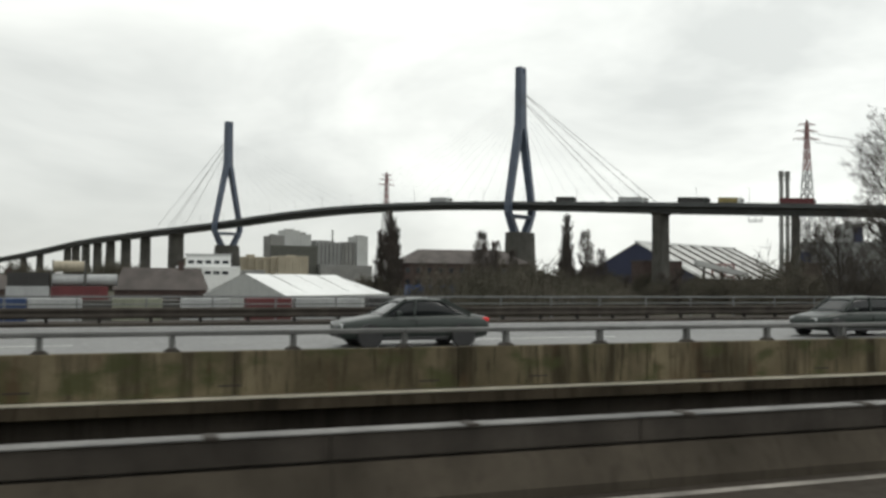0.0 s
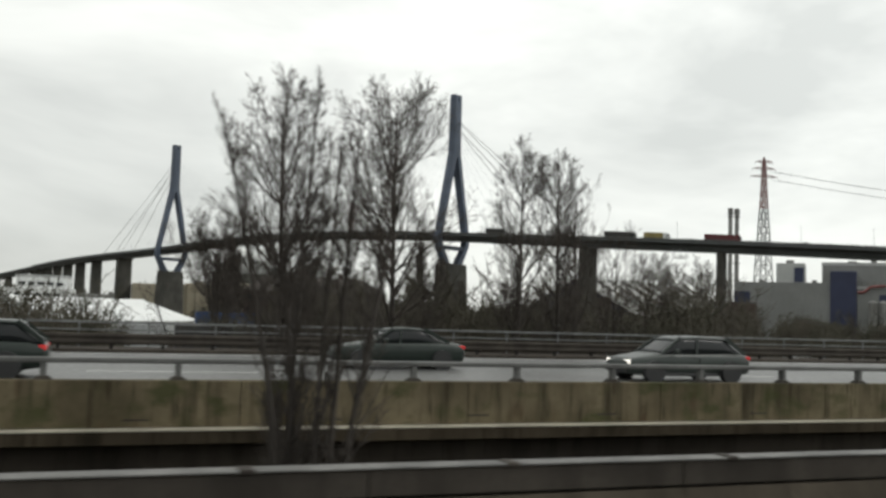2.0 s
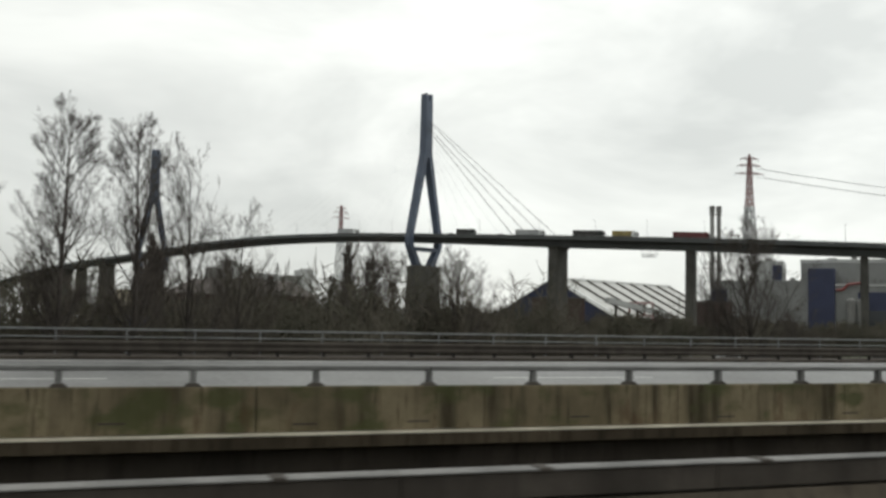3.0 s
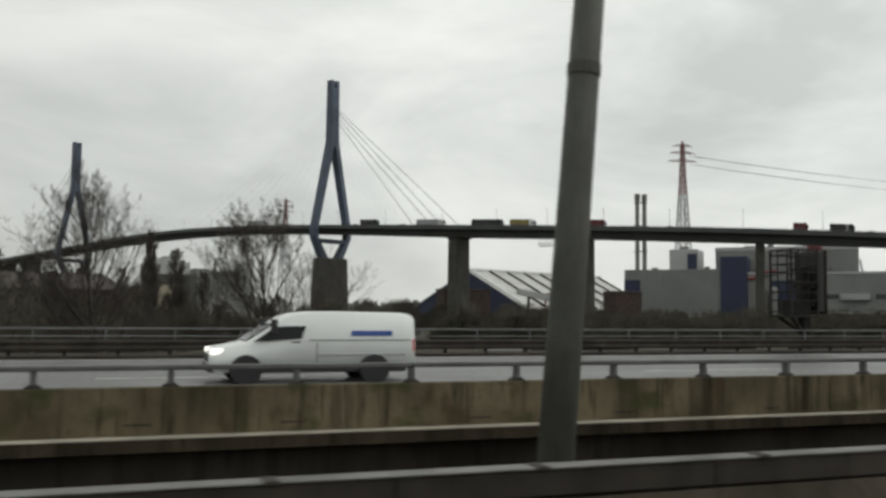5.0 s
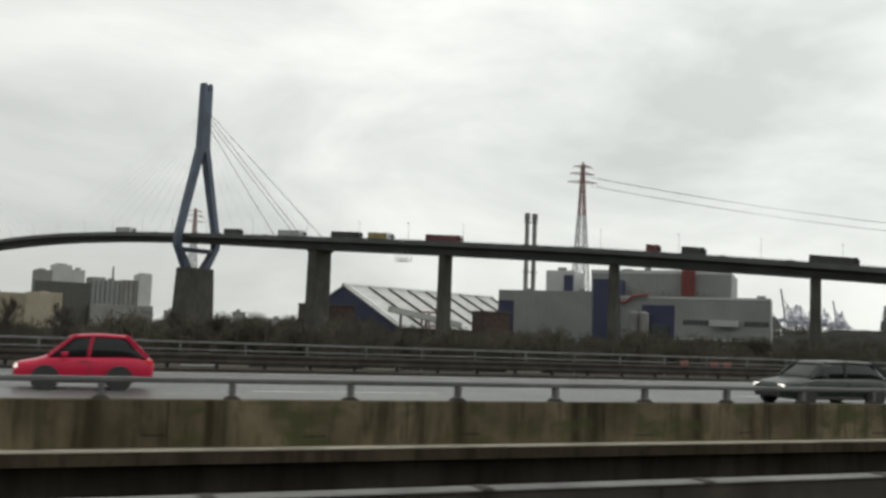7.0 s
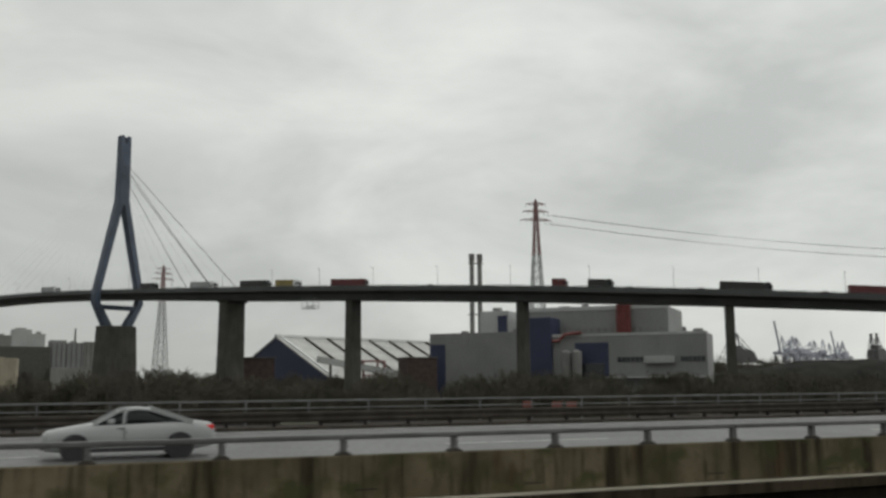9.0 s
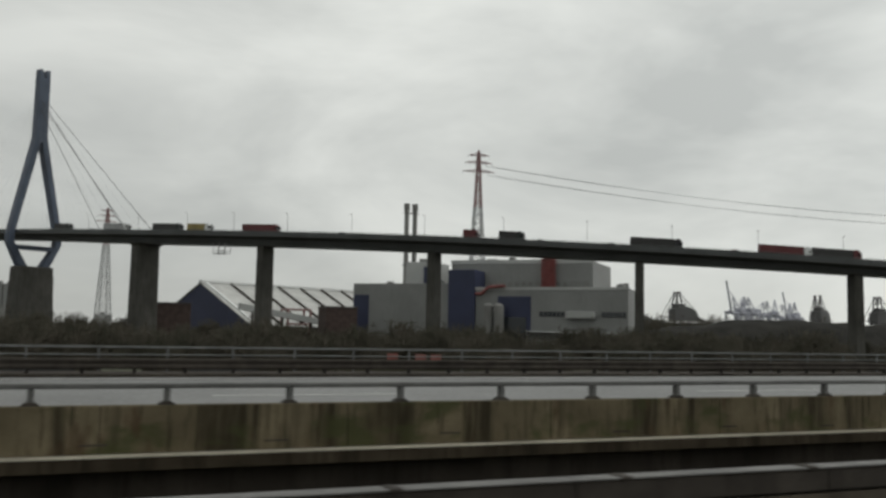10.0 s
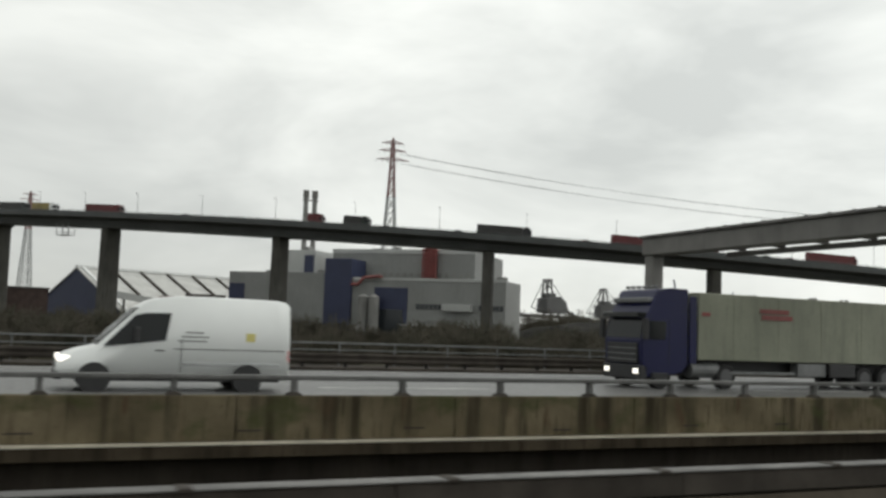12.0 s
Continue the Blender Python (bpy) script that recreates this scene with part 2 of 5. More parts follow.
def loft(bm, rings, cap=True):
    vs = [[bm.verts.new(p) for p in ring] for ring in rings]
    n = len(vs[0])
    for a, b in zip(vs, vs[1:]):
        for i in range(n):
            bm.faces.new((a[i], a[(i + 1) % n], b[(i + 1) % n], b[i]))
    if cap:
        bm.faces.new(vs[0][::-1])
        bm.faces.new(vs[-1])
    return bm


def mesh_of(name, bm, material, smooth=False):
    bmesh.ops.recalc_face_normals(bm, faces=bm.faces[:])
    me = bpy.data.meshes.new(name)
    bm.to_mesh(me)
    bm.free()
    me.materials.append(material)
    if smooth:
        me.shade_smooth()
    return me


def part(name, bm, material, parent, label="", smooth=False, kind=""):
    me = bm if isinstance(bm, bpy.types.Mesh) else mesh_of(name, bm, material, smooth)
    ob = new(name, me)
    ob.parent = parent
    return tagged(ob, label, kind=kind)


def thing(name, label, category, m=None, group="", kind=""):
    ob = new(name)
    ob.empty_display_size = 0.3
    if m is not None:
        ob.matrix_basis = m
    return tagged(ob, label, category, group, kind)


def solid(name, bm, material, label, category, kind="", m=None, smooth=False):
    ob = new(name, mesh_of(name, bm, material, smooth))
    if m is not None:
        ob.matrix_basis = m
    return tagged(ob, label, category, kind=kind)


GZ = -7.0        # level of the harbour land
X0, X1 = -120.0, 460.0

# ---------------------------------------------------------------- ground and the two carriageways
g = bmesh.new()
bmesh.ops.create_grid(g, x_segments=60, y_segments=60, size=4400)
for v in g.verts:
    v.co.z = GZ
    if v.co.length > 1800:
        v.co.z += 4 * noise.noise(v.co * 0.001)
solid("ground", g, M["ground"], "flat brown winter harbour land to the horizon", "ground", "structure")

NZ = -0.57       # level of our own road; the opposite carriageway lies at 0
solid("road_near", cube(X0, X1, -4.6, 9.86, NZ - 0.9, NZ), M["asphalt_near"], "dark wet asphalt carriageway", "road", "structure")
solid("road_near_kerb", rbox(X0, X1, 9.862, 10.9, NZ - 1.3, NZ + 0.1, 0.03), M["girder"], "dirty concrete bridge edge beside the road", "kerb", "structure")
solid("road_near_edge_line", cube(X0, X1, 8.82, 9.0, NZ + 0.004, NZ + 0.009), M["paint_worn"], "worn white edge line on dark wet asphalt", "road marking", "structure")
solid("road_near_barrier", rbox(X0, X1, -4.9, -4.61, NZ - 0.9, NZ + 0.8, 0.04), M["wall"], "grey concrete barrier along the outer road edge", "barrier", "structure")
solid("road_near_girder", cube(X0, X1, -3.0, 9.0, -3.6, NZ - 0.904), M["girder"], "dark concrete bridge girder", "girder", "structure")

YP = 22.66       # outer face of the edge beam of the carriageway opposite
YK = 38.9        # where that carriageway ends
solid("road_far", cube(X0, X1, YP + 0.36, YK, -0.5, 0.0), M["asphalt"], "pale wet asphalt motorway carriageway", "road", "structure")
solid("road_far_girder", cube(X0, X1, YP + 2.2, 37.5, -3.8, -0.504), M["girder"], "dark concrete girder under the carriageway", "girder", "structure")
# dark girder material here paints the shade under the far guard rail
solid("road_far_kerb", rbox(X0, X1, YK + 0.002, 41.5, -0.9, 0.12, 0.03), M["girder"], "concrete kerb and walkway along the motorway", "kerb", "structure")
for y, w in ((YP + 1.2, 0.2), (37.6, 0.2)):
    solid("road_far_edge_line", cube(X0, X1, y, y + w, 0.004, 0.009), M["paint"], "white edge line on wet asphalt", "road marking", "structure")
for y in (28.0, 31.7):
    dash = mesh_of("lane_dash", cube(0, 6, y, y + 0.15, 0.004, 0.009), M["paint"])
    lane = thing("road_far_lane_line", "dashed white lane line on wet asphalt", "road marking", kind="structure")
    for i in range(28):
        part("dash", dash, None, lane).location.x = -40 + 18 * i
pier_me = mesh_of("road_pier", rbox(-0.8, 0.8, 0, 11, GZ - 0.2, -3.604, 0.1), M["girder"])
for i in range(13):
    for y in (-2.6, 26.0):
        ob = new("road_pier", pier_me)
        ob.location = (-80 + 40 * i, y, 0.0 if y < 0 else -0.2)
        tagged(ob, "dark concrete pier under the motorway", "pier", "piers under the motorway", "structure")

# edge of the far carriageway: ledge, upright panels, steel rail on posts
# thin pale cap draws the ledge's bright reflecting top edge
solid("parapet_ledge", rbox(X0, X1, YP - 0.46, YP + 0.42, -0.962, -0.935, 0.006), M["ledge"], "wet concrete ledge below the parapet, its sheen painted pale", "ledge", "structure")
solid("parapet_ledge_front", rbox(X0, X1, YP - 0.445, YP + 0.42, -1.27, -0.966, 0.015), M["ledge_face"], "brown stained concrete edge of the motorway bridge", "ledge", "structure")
# added dark cover that draws the shaded gap below the ledge
solid("road_far_fascia", cube(X0, X1, YP + 0.34, YP + 0.42, -3.2, -1.274), M["girder"], "added dark face under the ledge, standing in for shade", "girder", "structure")
parapet = thing("parapet_wall", "brown stained concrete parapet with dark water streaks", "parapet", kind="structure")
SP, PH = 2.983, -1.549          # spacing of the rail posts and the place of one of them
panel = mesh_of("panel", rbox(0.01, 2 * SP - 0.01, YP, YP + 0.34, -0.932, 0.176, 0.018), M["wall"])
for i in range(74):
    part("panel", panel, None, parapet).location.x = PH + SP / 2 - 8 * SP + 2 * SP * i
slot = mesh_of("drain_slot", rbox(-0.3, 0.3, YP - 0.006, YP + 0.03, -0.72, -0.675, 0.006), M["girder"])
rng = random.Random(19)
for i in range(100):
    part("drain_slot", slot, None, parapet).location = (-39 + 4.5 * i + rng.uniform(-0.9, 0.9), 0, rng.uniform(-0.07, 0.06))
solid("parapet_core", cube(X0, X1, YP + 0.04, YP + 0.32, -0.931, 0.16), M["girder"], "dark concrete behind the panel joints", "parapet", "structure")

rail = thing("parapet_railing", "grey galvanised steel rail on short posts along a parapet", "railing")
post = mesh_of("post", rbox(-0.07, 0.07, YP + 0.08, YP + 0.28, 0.178, 0.563, 0.012), M["rail_zinc"])
plate = mesh_of("base_plate", loft(bmesh.new(), [[(-w, YP + a, z), (w, YP + a, z), (w, YP + c, z), (-w, YP + c, z)] for w, a, c, z in ((0.2, 0.03, 0.33, 0.177), (0.18, 0.04, 0.32, 0.21), (0.09, 0.07, 0.29, 0.27))]), M["galv_dark"])
for i in range(150):
    pst = part("post", post, None, rail)
    pst.location.x = PH + SP * (i - 12)
    part("base_plate", plate, None, pst)
beam = mesh_of("rail", rbox(0.005, 4 * SP - 0.005, YP + 0.05, YP + 0.31, 0.565, 0.69, 0.03), M["rail_zinc"])
for i in range(38):
    part("rail", beam, None, rail).location.x = PH + SP * (4 * i - 12)


def wbeam(y, z0, z1, x0, x1, face):
    """Profiled guard-rail beam along x; face: which way its waves look."""
    h = z1 - z0
    prof = [(0, 0), (0.05, 0.12), (0.05, 0.3), (0, 0.42), (0, 0.58), (0.05, 0.7), (0.05, 0.88), (0, 1)]
    ring = [(y + face * a, z0 + h * c) for a, c in prof] + [(y + face * (a - 0.012), z0 + h * c) for a, c in prof[::-1]]
    return loft(bmesh.new(), [[(x, a, c) for a, c in ring] for x in (x0, x1)])


# safety barrier of our own road: box beam with top plate over a sloping foot;
# sky light is coloured into the paler top and foot
YG = 9.62
guard = thing("safety_barrier", "dark weathered safety barrier, sky light painted on its top", "safety barrier")
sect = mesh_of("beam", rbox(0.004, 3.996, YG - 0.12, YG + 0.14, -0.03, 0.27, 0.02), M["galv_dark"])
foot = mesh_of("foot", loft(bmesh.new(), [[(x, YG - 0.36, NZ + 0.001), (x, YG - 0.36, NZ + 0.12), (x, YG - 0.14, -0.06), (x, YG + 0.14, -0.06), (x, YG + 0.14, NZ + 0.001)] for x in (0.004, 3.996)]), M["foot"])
cap = mesh_of("top_plate", rbox(0.004, 3.996, YG - 0.15, YG + 0.16, 0.272, 0.296, 0.008), M["galv_top"])
stop = mesh_of("reflector", rbox(-0.08, 0.08, YG - 0.165, YG + 0.13, 0.258, 0.312, 0.015), M["galv_dark"])
for i in range(98):
    x = -30.8 + 4 * i
    part("beam", sect, None, guard).location.x = x
    part("foot", foot, None, guard).location.x = x
    part("top_plate", cap, None, guard).location.x = x
for i in range(147):
    part("reflector", stop, None, guard).location.x = 0.9 + 3.0 * (i - 12)

# far guard rail and pedestrian railing
guard2 = thing("guardrail", "dark steel guard rail beyond the motorway lanes", "guard rail")
YF = 39.3
# beam reaches lower than a real one, taking in the shade beneath
sect = mesh_of("beam", wbeam(YF, 0.3, 0.74, 0.002, 7.998, -1), M["galv_dark"])
gpost = mesh_of("post", rbox(-0.07, 0.07, YF + 0.03, YF + 0.17, 0.11, 0.7, 0.01), M["dark_steel"])
for i in range(60):
    part("beam", sect, None, guard2).location.x = -30 + 8 * i
for i in range(240):
    part("post", gpost, None, guard2).location.x = -29.3 + 2 * i
rail2 = thing("walkway_railing", "grey steel walkway railing with two bars", "railing")
YR = 41.2
up = mesh_of("post", rbox(-0.035, 0.035, YR - 0.035, YR + 0.035, 0.11, 1.15, 0.008), M["galv"])
for i in range(170):
    part("post", up, None, rail2).location.x = -29 + 2.8 * i
for z, h, nm in ((1.11, 0.09, "handrail"), (0.8, 0.06, "bar"), (0.45, 0.05, "bar")):
    seg = mesh_of(nm, rbox(0.002, 11.998, YR - 0.035, YR + 0.035, z, z + h, 0.01), M["galv"])
    for i in range(40):
        part(nm, seg, None, rail2).location.x = -29 + 12 * i

# ---------------------------------------------------------------- the high bridge
PA, PB = Vector((235.5, 493.8, 0)), Vector((95.1, 740.8, 0))
AX = (PA - PB).normalized()                     # along the bridge
NX = Vector((-AX.y, AX.x, 0))                   # across it
# x, y, top of the parapet, underside
LINE = [(-190, 1640, 23, 17.5), (-107, 1480, 35, 29), (-80, 1400, 38.5, 32.5), (-41, 1301, 44.5, 39.5), (-29, 1232, 45, 40), (-16.3, 1164, 45, 40), (-3, 1095, 44.9, 39.9),
        (10, 1026, 44.6, 39.6), (23.9, 956.7, 44.2, 39.2), (39.4, 888.7, 43.9, 39), (61.9, 821.7, 44.6, 39.6),
        (95.1, 740.8, 46.3, 41.7), (129.5, 679, 50.2, 45.3), (165.1, 617.2, 52.3, 47.4), (200.6, 555, 51.4, 46.7), (235.5, 493.8, 48.4, 43.6),
        (281.4, 415.8, 43.6, 38), (321.7, 359.9, 40.1, 34.6), (372.7, 308.1, 36.7, 31.1), (427.4, 258.2, 32.2, 27),
        (489.6, 224.6, 28.4, 23.6), (556, 203, 25, 20.4), (626, 190, 21.5, 17), (700, 184, 18, 13.6)]


def deck_at(u):
    """Point on the bridge's line, smoothed, and its direction; u counts the stations."""
    i = max(0, min(len(LINE) - 2, int(u)))
    f = u - i
    k = [Vector(LINE[max(0, min(len(LINE) - 1, j))]) for j in (i - 1, i, i + 1, i + 2)]
    p = 0.5 * (2 * k[1] + (k[2] - k[0]) * f + (2 * k[0] - 5 * k[1] + 4 * k[2] - k[3]) * f * f + (3 * k[1] - k[0] - 3 * k[2] + k[3]) * f ** 3)
    d = 0.5 * ((k[2] - k[0]) + 2 * (2 * k[0] - 5 * k[1] + 4 * k[2] - k[3]) * f + 3 * (3 * k[1] - k[0] - 3 * k[2] + k[3]) * f * f)
    return p, Vector((d.x, d.y, d.z)).normalized()


def deck_u(x):
    """Station at which the line passes a given x."""
    lo, hi = 0.0, len(LINE) - 1.001
    for _ in range(40):
        mid = (lo + hi) / 2
        lo, hi = (mid, hi) if deck_at(mid)[0].x < x else (lo, mid)
    return lo


bridge = thing("cable_stayed_bridge", "high cable-stayed road bridge with two blue steel pylons", "bridge")
HWD = 8.8


def section(u, pts):
    p, d = deck_at(u)
    n = Vector((-d.y, d.x, 0)).normalized()
    return [(p.x + n.x * y, p.y + n.y * y, (p[2] if top else p[3]) + z) for y, top, z in pts]


PROF = [(-HWD, 1, -1.0), (-HWD, 1, -2.2), (-5.2, 1, -2.9), (-4.4, 0, 0), (4.4, 0, 0), (5.2, 1, -2.9), (HWD, 1, -2.2), (HWD, 1, -1.0)]
for i in range(len(LINE) - 1):
    part("deck_span", loft(bmesh.new(), [section(i + k / 5, PROF) for k in range(6)]), M["deck"], bridge, "dark grey box girder deck")
    for y in (-HWD + 0.05, HWD - 0.25):
        pr = [(y, 1, -1.02), (y, 1, -0.15), (y + 0.2, 1, -0.15), (y + 0.2, 1, -1.02)]
        part("edge_barrier", loft(bmesh.new(), [section(i + k / 5, pr) for k in range(6)]), M["deck"], bridge)
        hr = bmesh.new()
        for k in range(5):
            a, c = section(i + k / 5, [(y, 1, 0.18)])[0], section(i + (k + 1) / 5, [(y, 1, 0.18)])[0]
            bar(hr, a, c, 0.08, 0.1)
            for j in range(4):
                q = Vector(a).lerp(Vector(c), j / 4)
                bar(hr, q, q - Vector((0, 0, 0.34)), 0.06, 0.06)
        part("handrail", hr, M["galv"], bridge)

# piers: stations with a pier, and their widths across and along
for i, w, l in ((10, 12, 6), (9, 9, 3.4), (8, 9, 3.4), (7, 9, 3.4), (6, 9, 3.4), (5, 9, 3.4), (4, 9, 3.4), (3, 9, 3.4), (2, 9, 3.4), (1, 9, 3.4), (16, 11.5, 5.2), (17, 7.2, 3.4), (18, 6.8, 3.2), (19, 6.2, 3.0), (20, 6.2, 3.0), (21, 6, 3), (22, 6, 3)):
    p, d = deck_at(i)
    n = Vector((-d.y, d.x, 0)).normalized()
    e = Vector((d.x, d.y, 0)).normalized()
    bm = bmesh.new()
    rings = []
    for z, k in ((GZ - 0.3, 1.08), (p[3] - 3, 1.0), (p[3] - 1.2, 1.0), (p[3] + 0.05, 1.25 if i in (10, 16) else 1.02)):
        rings.append([(p.x + n.x * a * w / 2 * k + e.x * c * l / 2 * k, p.y + n.y * a * w / 2 * k + e.y * c * l / 2 * k, z)
                      for a, c in ((-1, -0.8), (-0.9, -1), (0.9, -1), (1, -0.8), (1, 0.8), (0.9, 1), (-0.9, 1), (-1, 0.8))])
    part("pier", loft(bm, rings), M["pier"], bridge, "grey concrete pier")


def pylon(c, dz):
    """A-shaped steel pylon on a tapered concrete block."""
    def at(a, l, z):
        q = c + NX * a + AX * l
        return (q.x, q.y, z)

    def ring(a, wa, wl, z):
        return [at(a - wa, -wl, z), at(a + wa, -wl, z), at(a + wa, wl, z), at(a - wa, wl, z)]
    base = loft(bmesh.new(), [ring(0, 9.8, 5.6, GZ - 0.3), ring(0, 9.3, 5.3, 12), ring(0, 8.6, 4.8, 30.4 + dz)])
    bmesh.ops.bevel(base, geom=base.edges[:], offset=0.4, segments=1, affect="EDGES")
    part("pylon_base", base, M["pier"], bridge, "tapered grey concrete pylon base")
    py = part("pylon", loft(bmesh.new(), [ring(0, 2.9, 2.5, 92.5 + dz), ring(0, 2.75, 2.3, 110 + dz), ring(0, 2.7, 2.2, 125.4 + dz)]), M["blue_steel"], bridge, "blue-grey steel pylon")
    for s in (-1, 1):
        part("pylon_tip", loft(bmesh.new(), [ring(s * 1.75, 0.95, 2.2, 125.3 + dz), ring(s * 1.9, 0.8, 2.0, 129.4 + dz)]), M["blue_steel"], py)
        leg = loft(bmesh.new(), [ring(s * 5.4, 2.2, 2.1, 29.9 + dz), ring(s * 12.0, 1.55, 2.0, 41.6 + dz), ring(s * 12.25, 1.45, 2.0, 46 + dz), ring(s * 1.5, 1.5, 2.45, 94.5 + dz)])
        part("pylon_leg", leg, M["blue_steel"], py)
    part("cross_beam", loft(bmesh.new(), [[at(s * 11.6, a, z + dz) for a, z in ((-1.6, 38.6), (1.6, 38.6), (1.6, 40.8), (-1.6, 40.8))] for s in (-1, 1)]), M["blue_steel"], py, "pale steel cross beam")
    # stays, two planes
    inward = -1 if c == PA else 1               # along AX, towards the other pylon
    for main_span in (True, False):
        for k in range(11 if main_span else 8):
            reach = 24 + 12.4 * k if main_span else 22 + 9.6 * k
            toward = inward if main_span else -inward
            foot = c + AX * (toward * reach)
            uu = deck_u(foot.x)
            top = deck_at(uu)[0]
            heavy = not main_span and k in (5, 7)
            r = 0.15 if heavy else 0.022
            for s in (-1, 1):
                st = tube(bmesh.new(), at(s * 1.2, toward * 1.5, 98 + dz + (1.7 if main_span else 2.3) * k), (top.x + NX.x * s * 7.6, top.y + NX.y * s * 7.6, top[2] - 1.2), r, n=5, cap=False)
                part("stay_cable", st, M["deck" if heavy else "cable"], bridge)


pylon(PA, 0)
pylon(PB, -2.6)
pm = mesh_of("lamp_pole", tube(bar(bmesh.new(), (0, 0, 9.6), (1.4, 0, 9.9), 0.25, 0.12), (0, 0, -0.3), (0, 0, 9.7), 0.11, 0.06, n=5), M["galv"])
for k in range(30):
    u = 9.5 + k * 0.42
    p, d = deck_at(u)
    n = Vector((-d.y, d.x, 0)).normalized()
    ob = part("lamp_pole", pm, None, bridge)
    ob.matrix_basis = Matrix.Translation((p.x + n.x * 8.3, p.y + n.y * 8.3, p[2] - 0.9)) @ pose(0, 0, 0, 0, 0, math.degrees(math.atan2(n.y, n.x)) + 180)
p, d = deck_at(deck_u(310.4))
tr = thing("inspection_gantry", "small white steel inspection gantry under a bridge deck", "gantry", Matrix.Translation((p.x, p.y, p[3])) @ pose(0, 0, 0, 0, 0, math.degrees(math.atan2(d.y, d.x))))
for z in (-3.6, -2.6):
    for y in (-6.5, -3.5):
        part("long_bar", bar(bmesh.new(), (-3.2, y, z), (3.2, y, z), 0.18, 0.18), M["mast_grey"], tr)
for x in (-3.2, 0, 3.2):
    for y in (-6.5, -3.5):
        part("hanger", bar(bmesh.new(), (x, y, -3.6), (x, y, 0.6), 0.16, 0.16), M["mast_grey"], tr)
part("walkway", cube(-3.2, 3.2, -6.5, -3.5, -3.75, -3.65), M["mast_grey"], tr)

# ---------------------------------------------------------------- bare trees and scrub
def tubes_mesh(name, segs, material):
    """Joins tapered bars (p, q, r0, r1, sides) into one mesh."""
    verts, quads, base = [], [], 0
    for n in sorted({g[4] for g in segs}):
        group = [g for g in segs if g[4] == n]
        p = np.array([tuple(g[0]) for g in group])
        q = np.array([tuple(g[1]) for g in group])
        radii = np.array([(g[2], g[3]) for g in group])
        d = q - p
        length = np.linalg.norm(d, axis=1)
        keep = length > 1e-5
        p, q, radii, d = p[keep], q[keep], radii[keep], d[keep] / length[keep, None]
        helper = np.where(np.abs(d[:, 2:3]) < 0.8, np.array([[0.0, 0.0, 1.0]]), np.array([[1.0, 0.0, 0.0]]))
        a = np.cross(d, helper)
        a /= np.linalg.norm(a, axis=1)[:, None]
        c = np.cross(d, a)
        w = 2 * np.pi * np.arange(n) / n
        around = a[:, None, :] * np.cos(w)[None, :, None] + c[:, None, :] * np.sin(w)[None, :, None]
        rings = np.stack((p[:, None, :] + around * radii[:, 0, None, None], q[:, None, :] + around * radii[:, 1, None, None]), axis=1)
        verts.append(rings.reshape(-1, 3))
        i, j = np.arange(n), (np.arange(n) + 1) % n
        face = np.stack((i, j, n + j, n + i), axis=1)
        quads.append((face[None] + (base + 2 * n * np.arange(len(p)))[:, None, None]).reshape(-1, 4))
        base += 2 * n * len(p)
    verts, quads = np.concatenate(verts), np.concatenate(quads)
    me = bpy.data.meshes.new(name)
    me.vertices.add(len(verts))
    me.vertices.foreach_set("co", verts.astype(np.float32).ravel())
    me.loops.add(quads.size)
    me.loops.foreach_set("vertex_index", quads.astype(np.int32).ravel())
    me.polygons.add(len(quads))
    me.polygons.foreach_set("loop_start", np.arange(0, quads.size, 4, dtype=np.int32))
    me.update(calc_edges=True)
    me.materials.append(material)
    me.shade_smooth()
    return me


def grow(rng, wood, fine, p, d, length, r, level, counts, spread, lift, fine_r, vase, crown=None):
    """One limb and, along it, its own limbs; crown: start and fullest height of an oval crown."""
    nseg = (7, 5, 3, 2, 1)[level]
    step = length / nseg
    start = (crown[0] if crown else 0.13) if level == 0 else 0.2
    kids = counts[level] if level < len(counts) else 0
    marks = sorted(start + (1 - start) * (rng.random() ** 0.8) for _ in range(kids))
    done = 0
    for i in range(nseg):
        f0, f1 = i / nseg, (i + 1) / nseg
        wob = 0.05 if level == 0 else 0.16
        d = (d + Vector((rng.uniform(-wob, wob), rng.uniform(-wob, wob), lift * (0.0 if level == 0 else 0.22)))).normalized()
        q = p + d * step
        ra, rb = r * (1 - 0.85 * f0), r * (1 - 0.85 * f1)
        (wood if level < 2 else fine).append((p.copy(), q.copy(), ra, rb, (7, 5, 4, 3, 3)[level]))
        while done < len(marks) and marks[done] <= f1:
            f = marks[done]
            o = p + d * (step * (f - f0) * nseg)
            turn = rng.uniform(0, 2 * math.pi)
            side = (d.orthogonal().normalized() * math.cos(turn) + d.cross(d.orthogonal()).normalized() * math.sin(turn))
            ang = spread[level] * rng.uniform(0.75, 1.25)
            nd = (d * math.cos(ang) + side * math.sin(ang)).normalized()
            if level == 0:
                ln = length * vase * (1.08 - f) ** 0.5 * rng.uniform(0.8, 1.15) * min(1, 0.55 + 1.2 * f)
                if crown:
                    mid = crown[1]
                    g = (f - mid) / (1.06 - mid if f > mid else (mid - crown[0]) * 1.5)
                    ln = length * vase * math.sqrt(max(0.03, 1 - g * g)) * rng.uniform(0.82, 1.12)
            else:
                ln = length * rng.uniform(0.3, 0.55) * (1.15 - 0.6 * f)
            if level + 1 <= 4:
                grow(rng, wood, fine, o, nd, ln, max(fine_r, r * (1 - 0.8 * f) * 0.5), level + 1, counts, spread, lift, fine_r, vase, crown)
            done += 1
        p = q


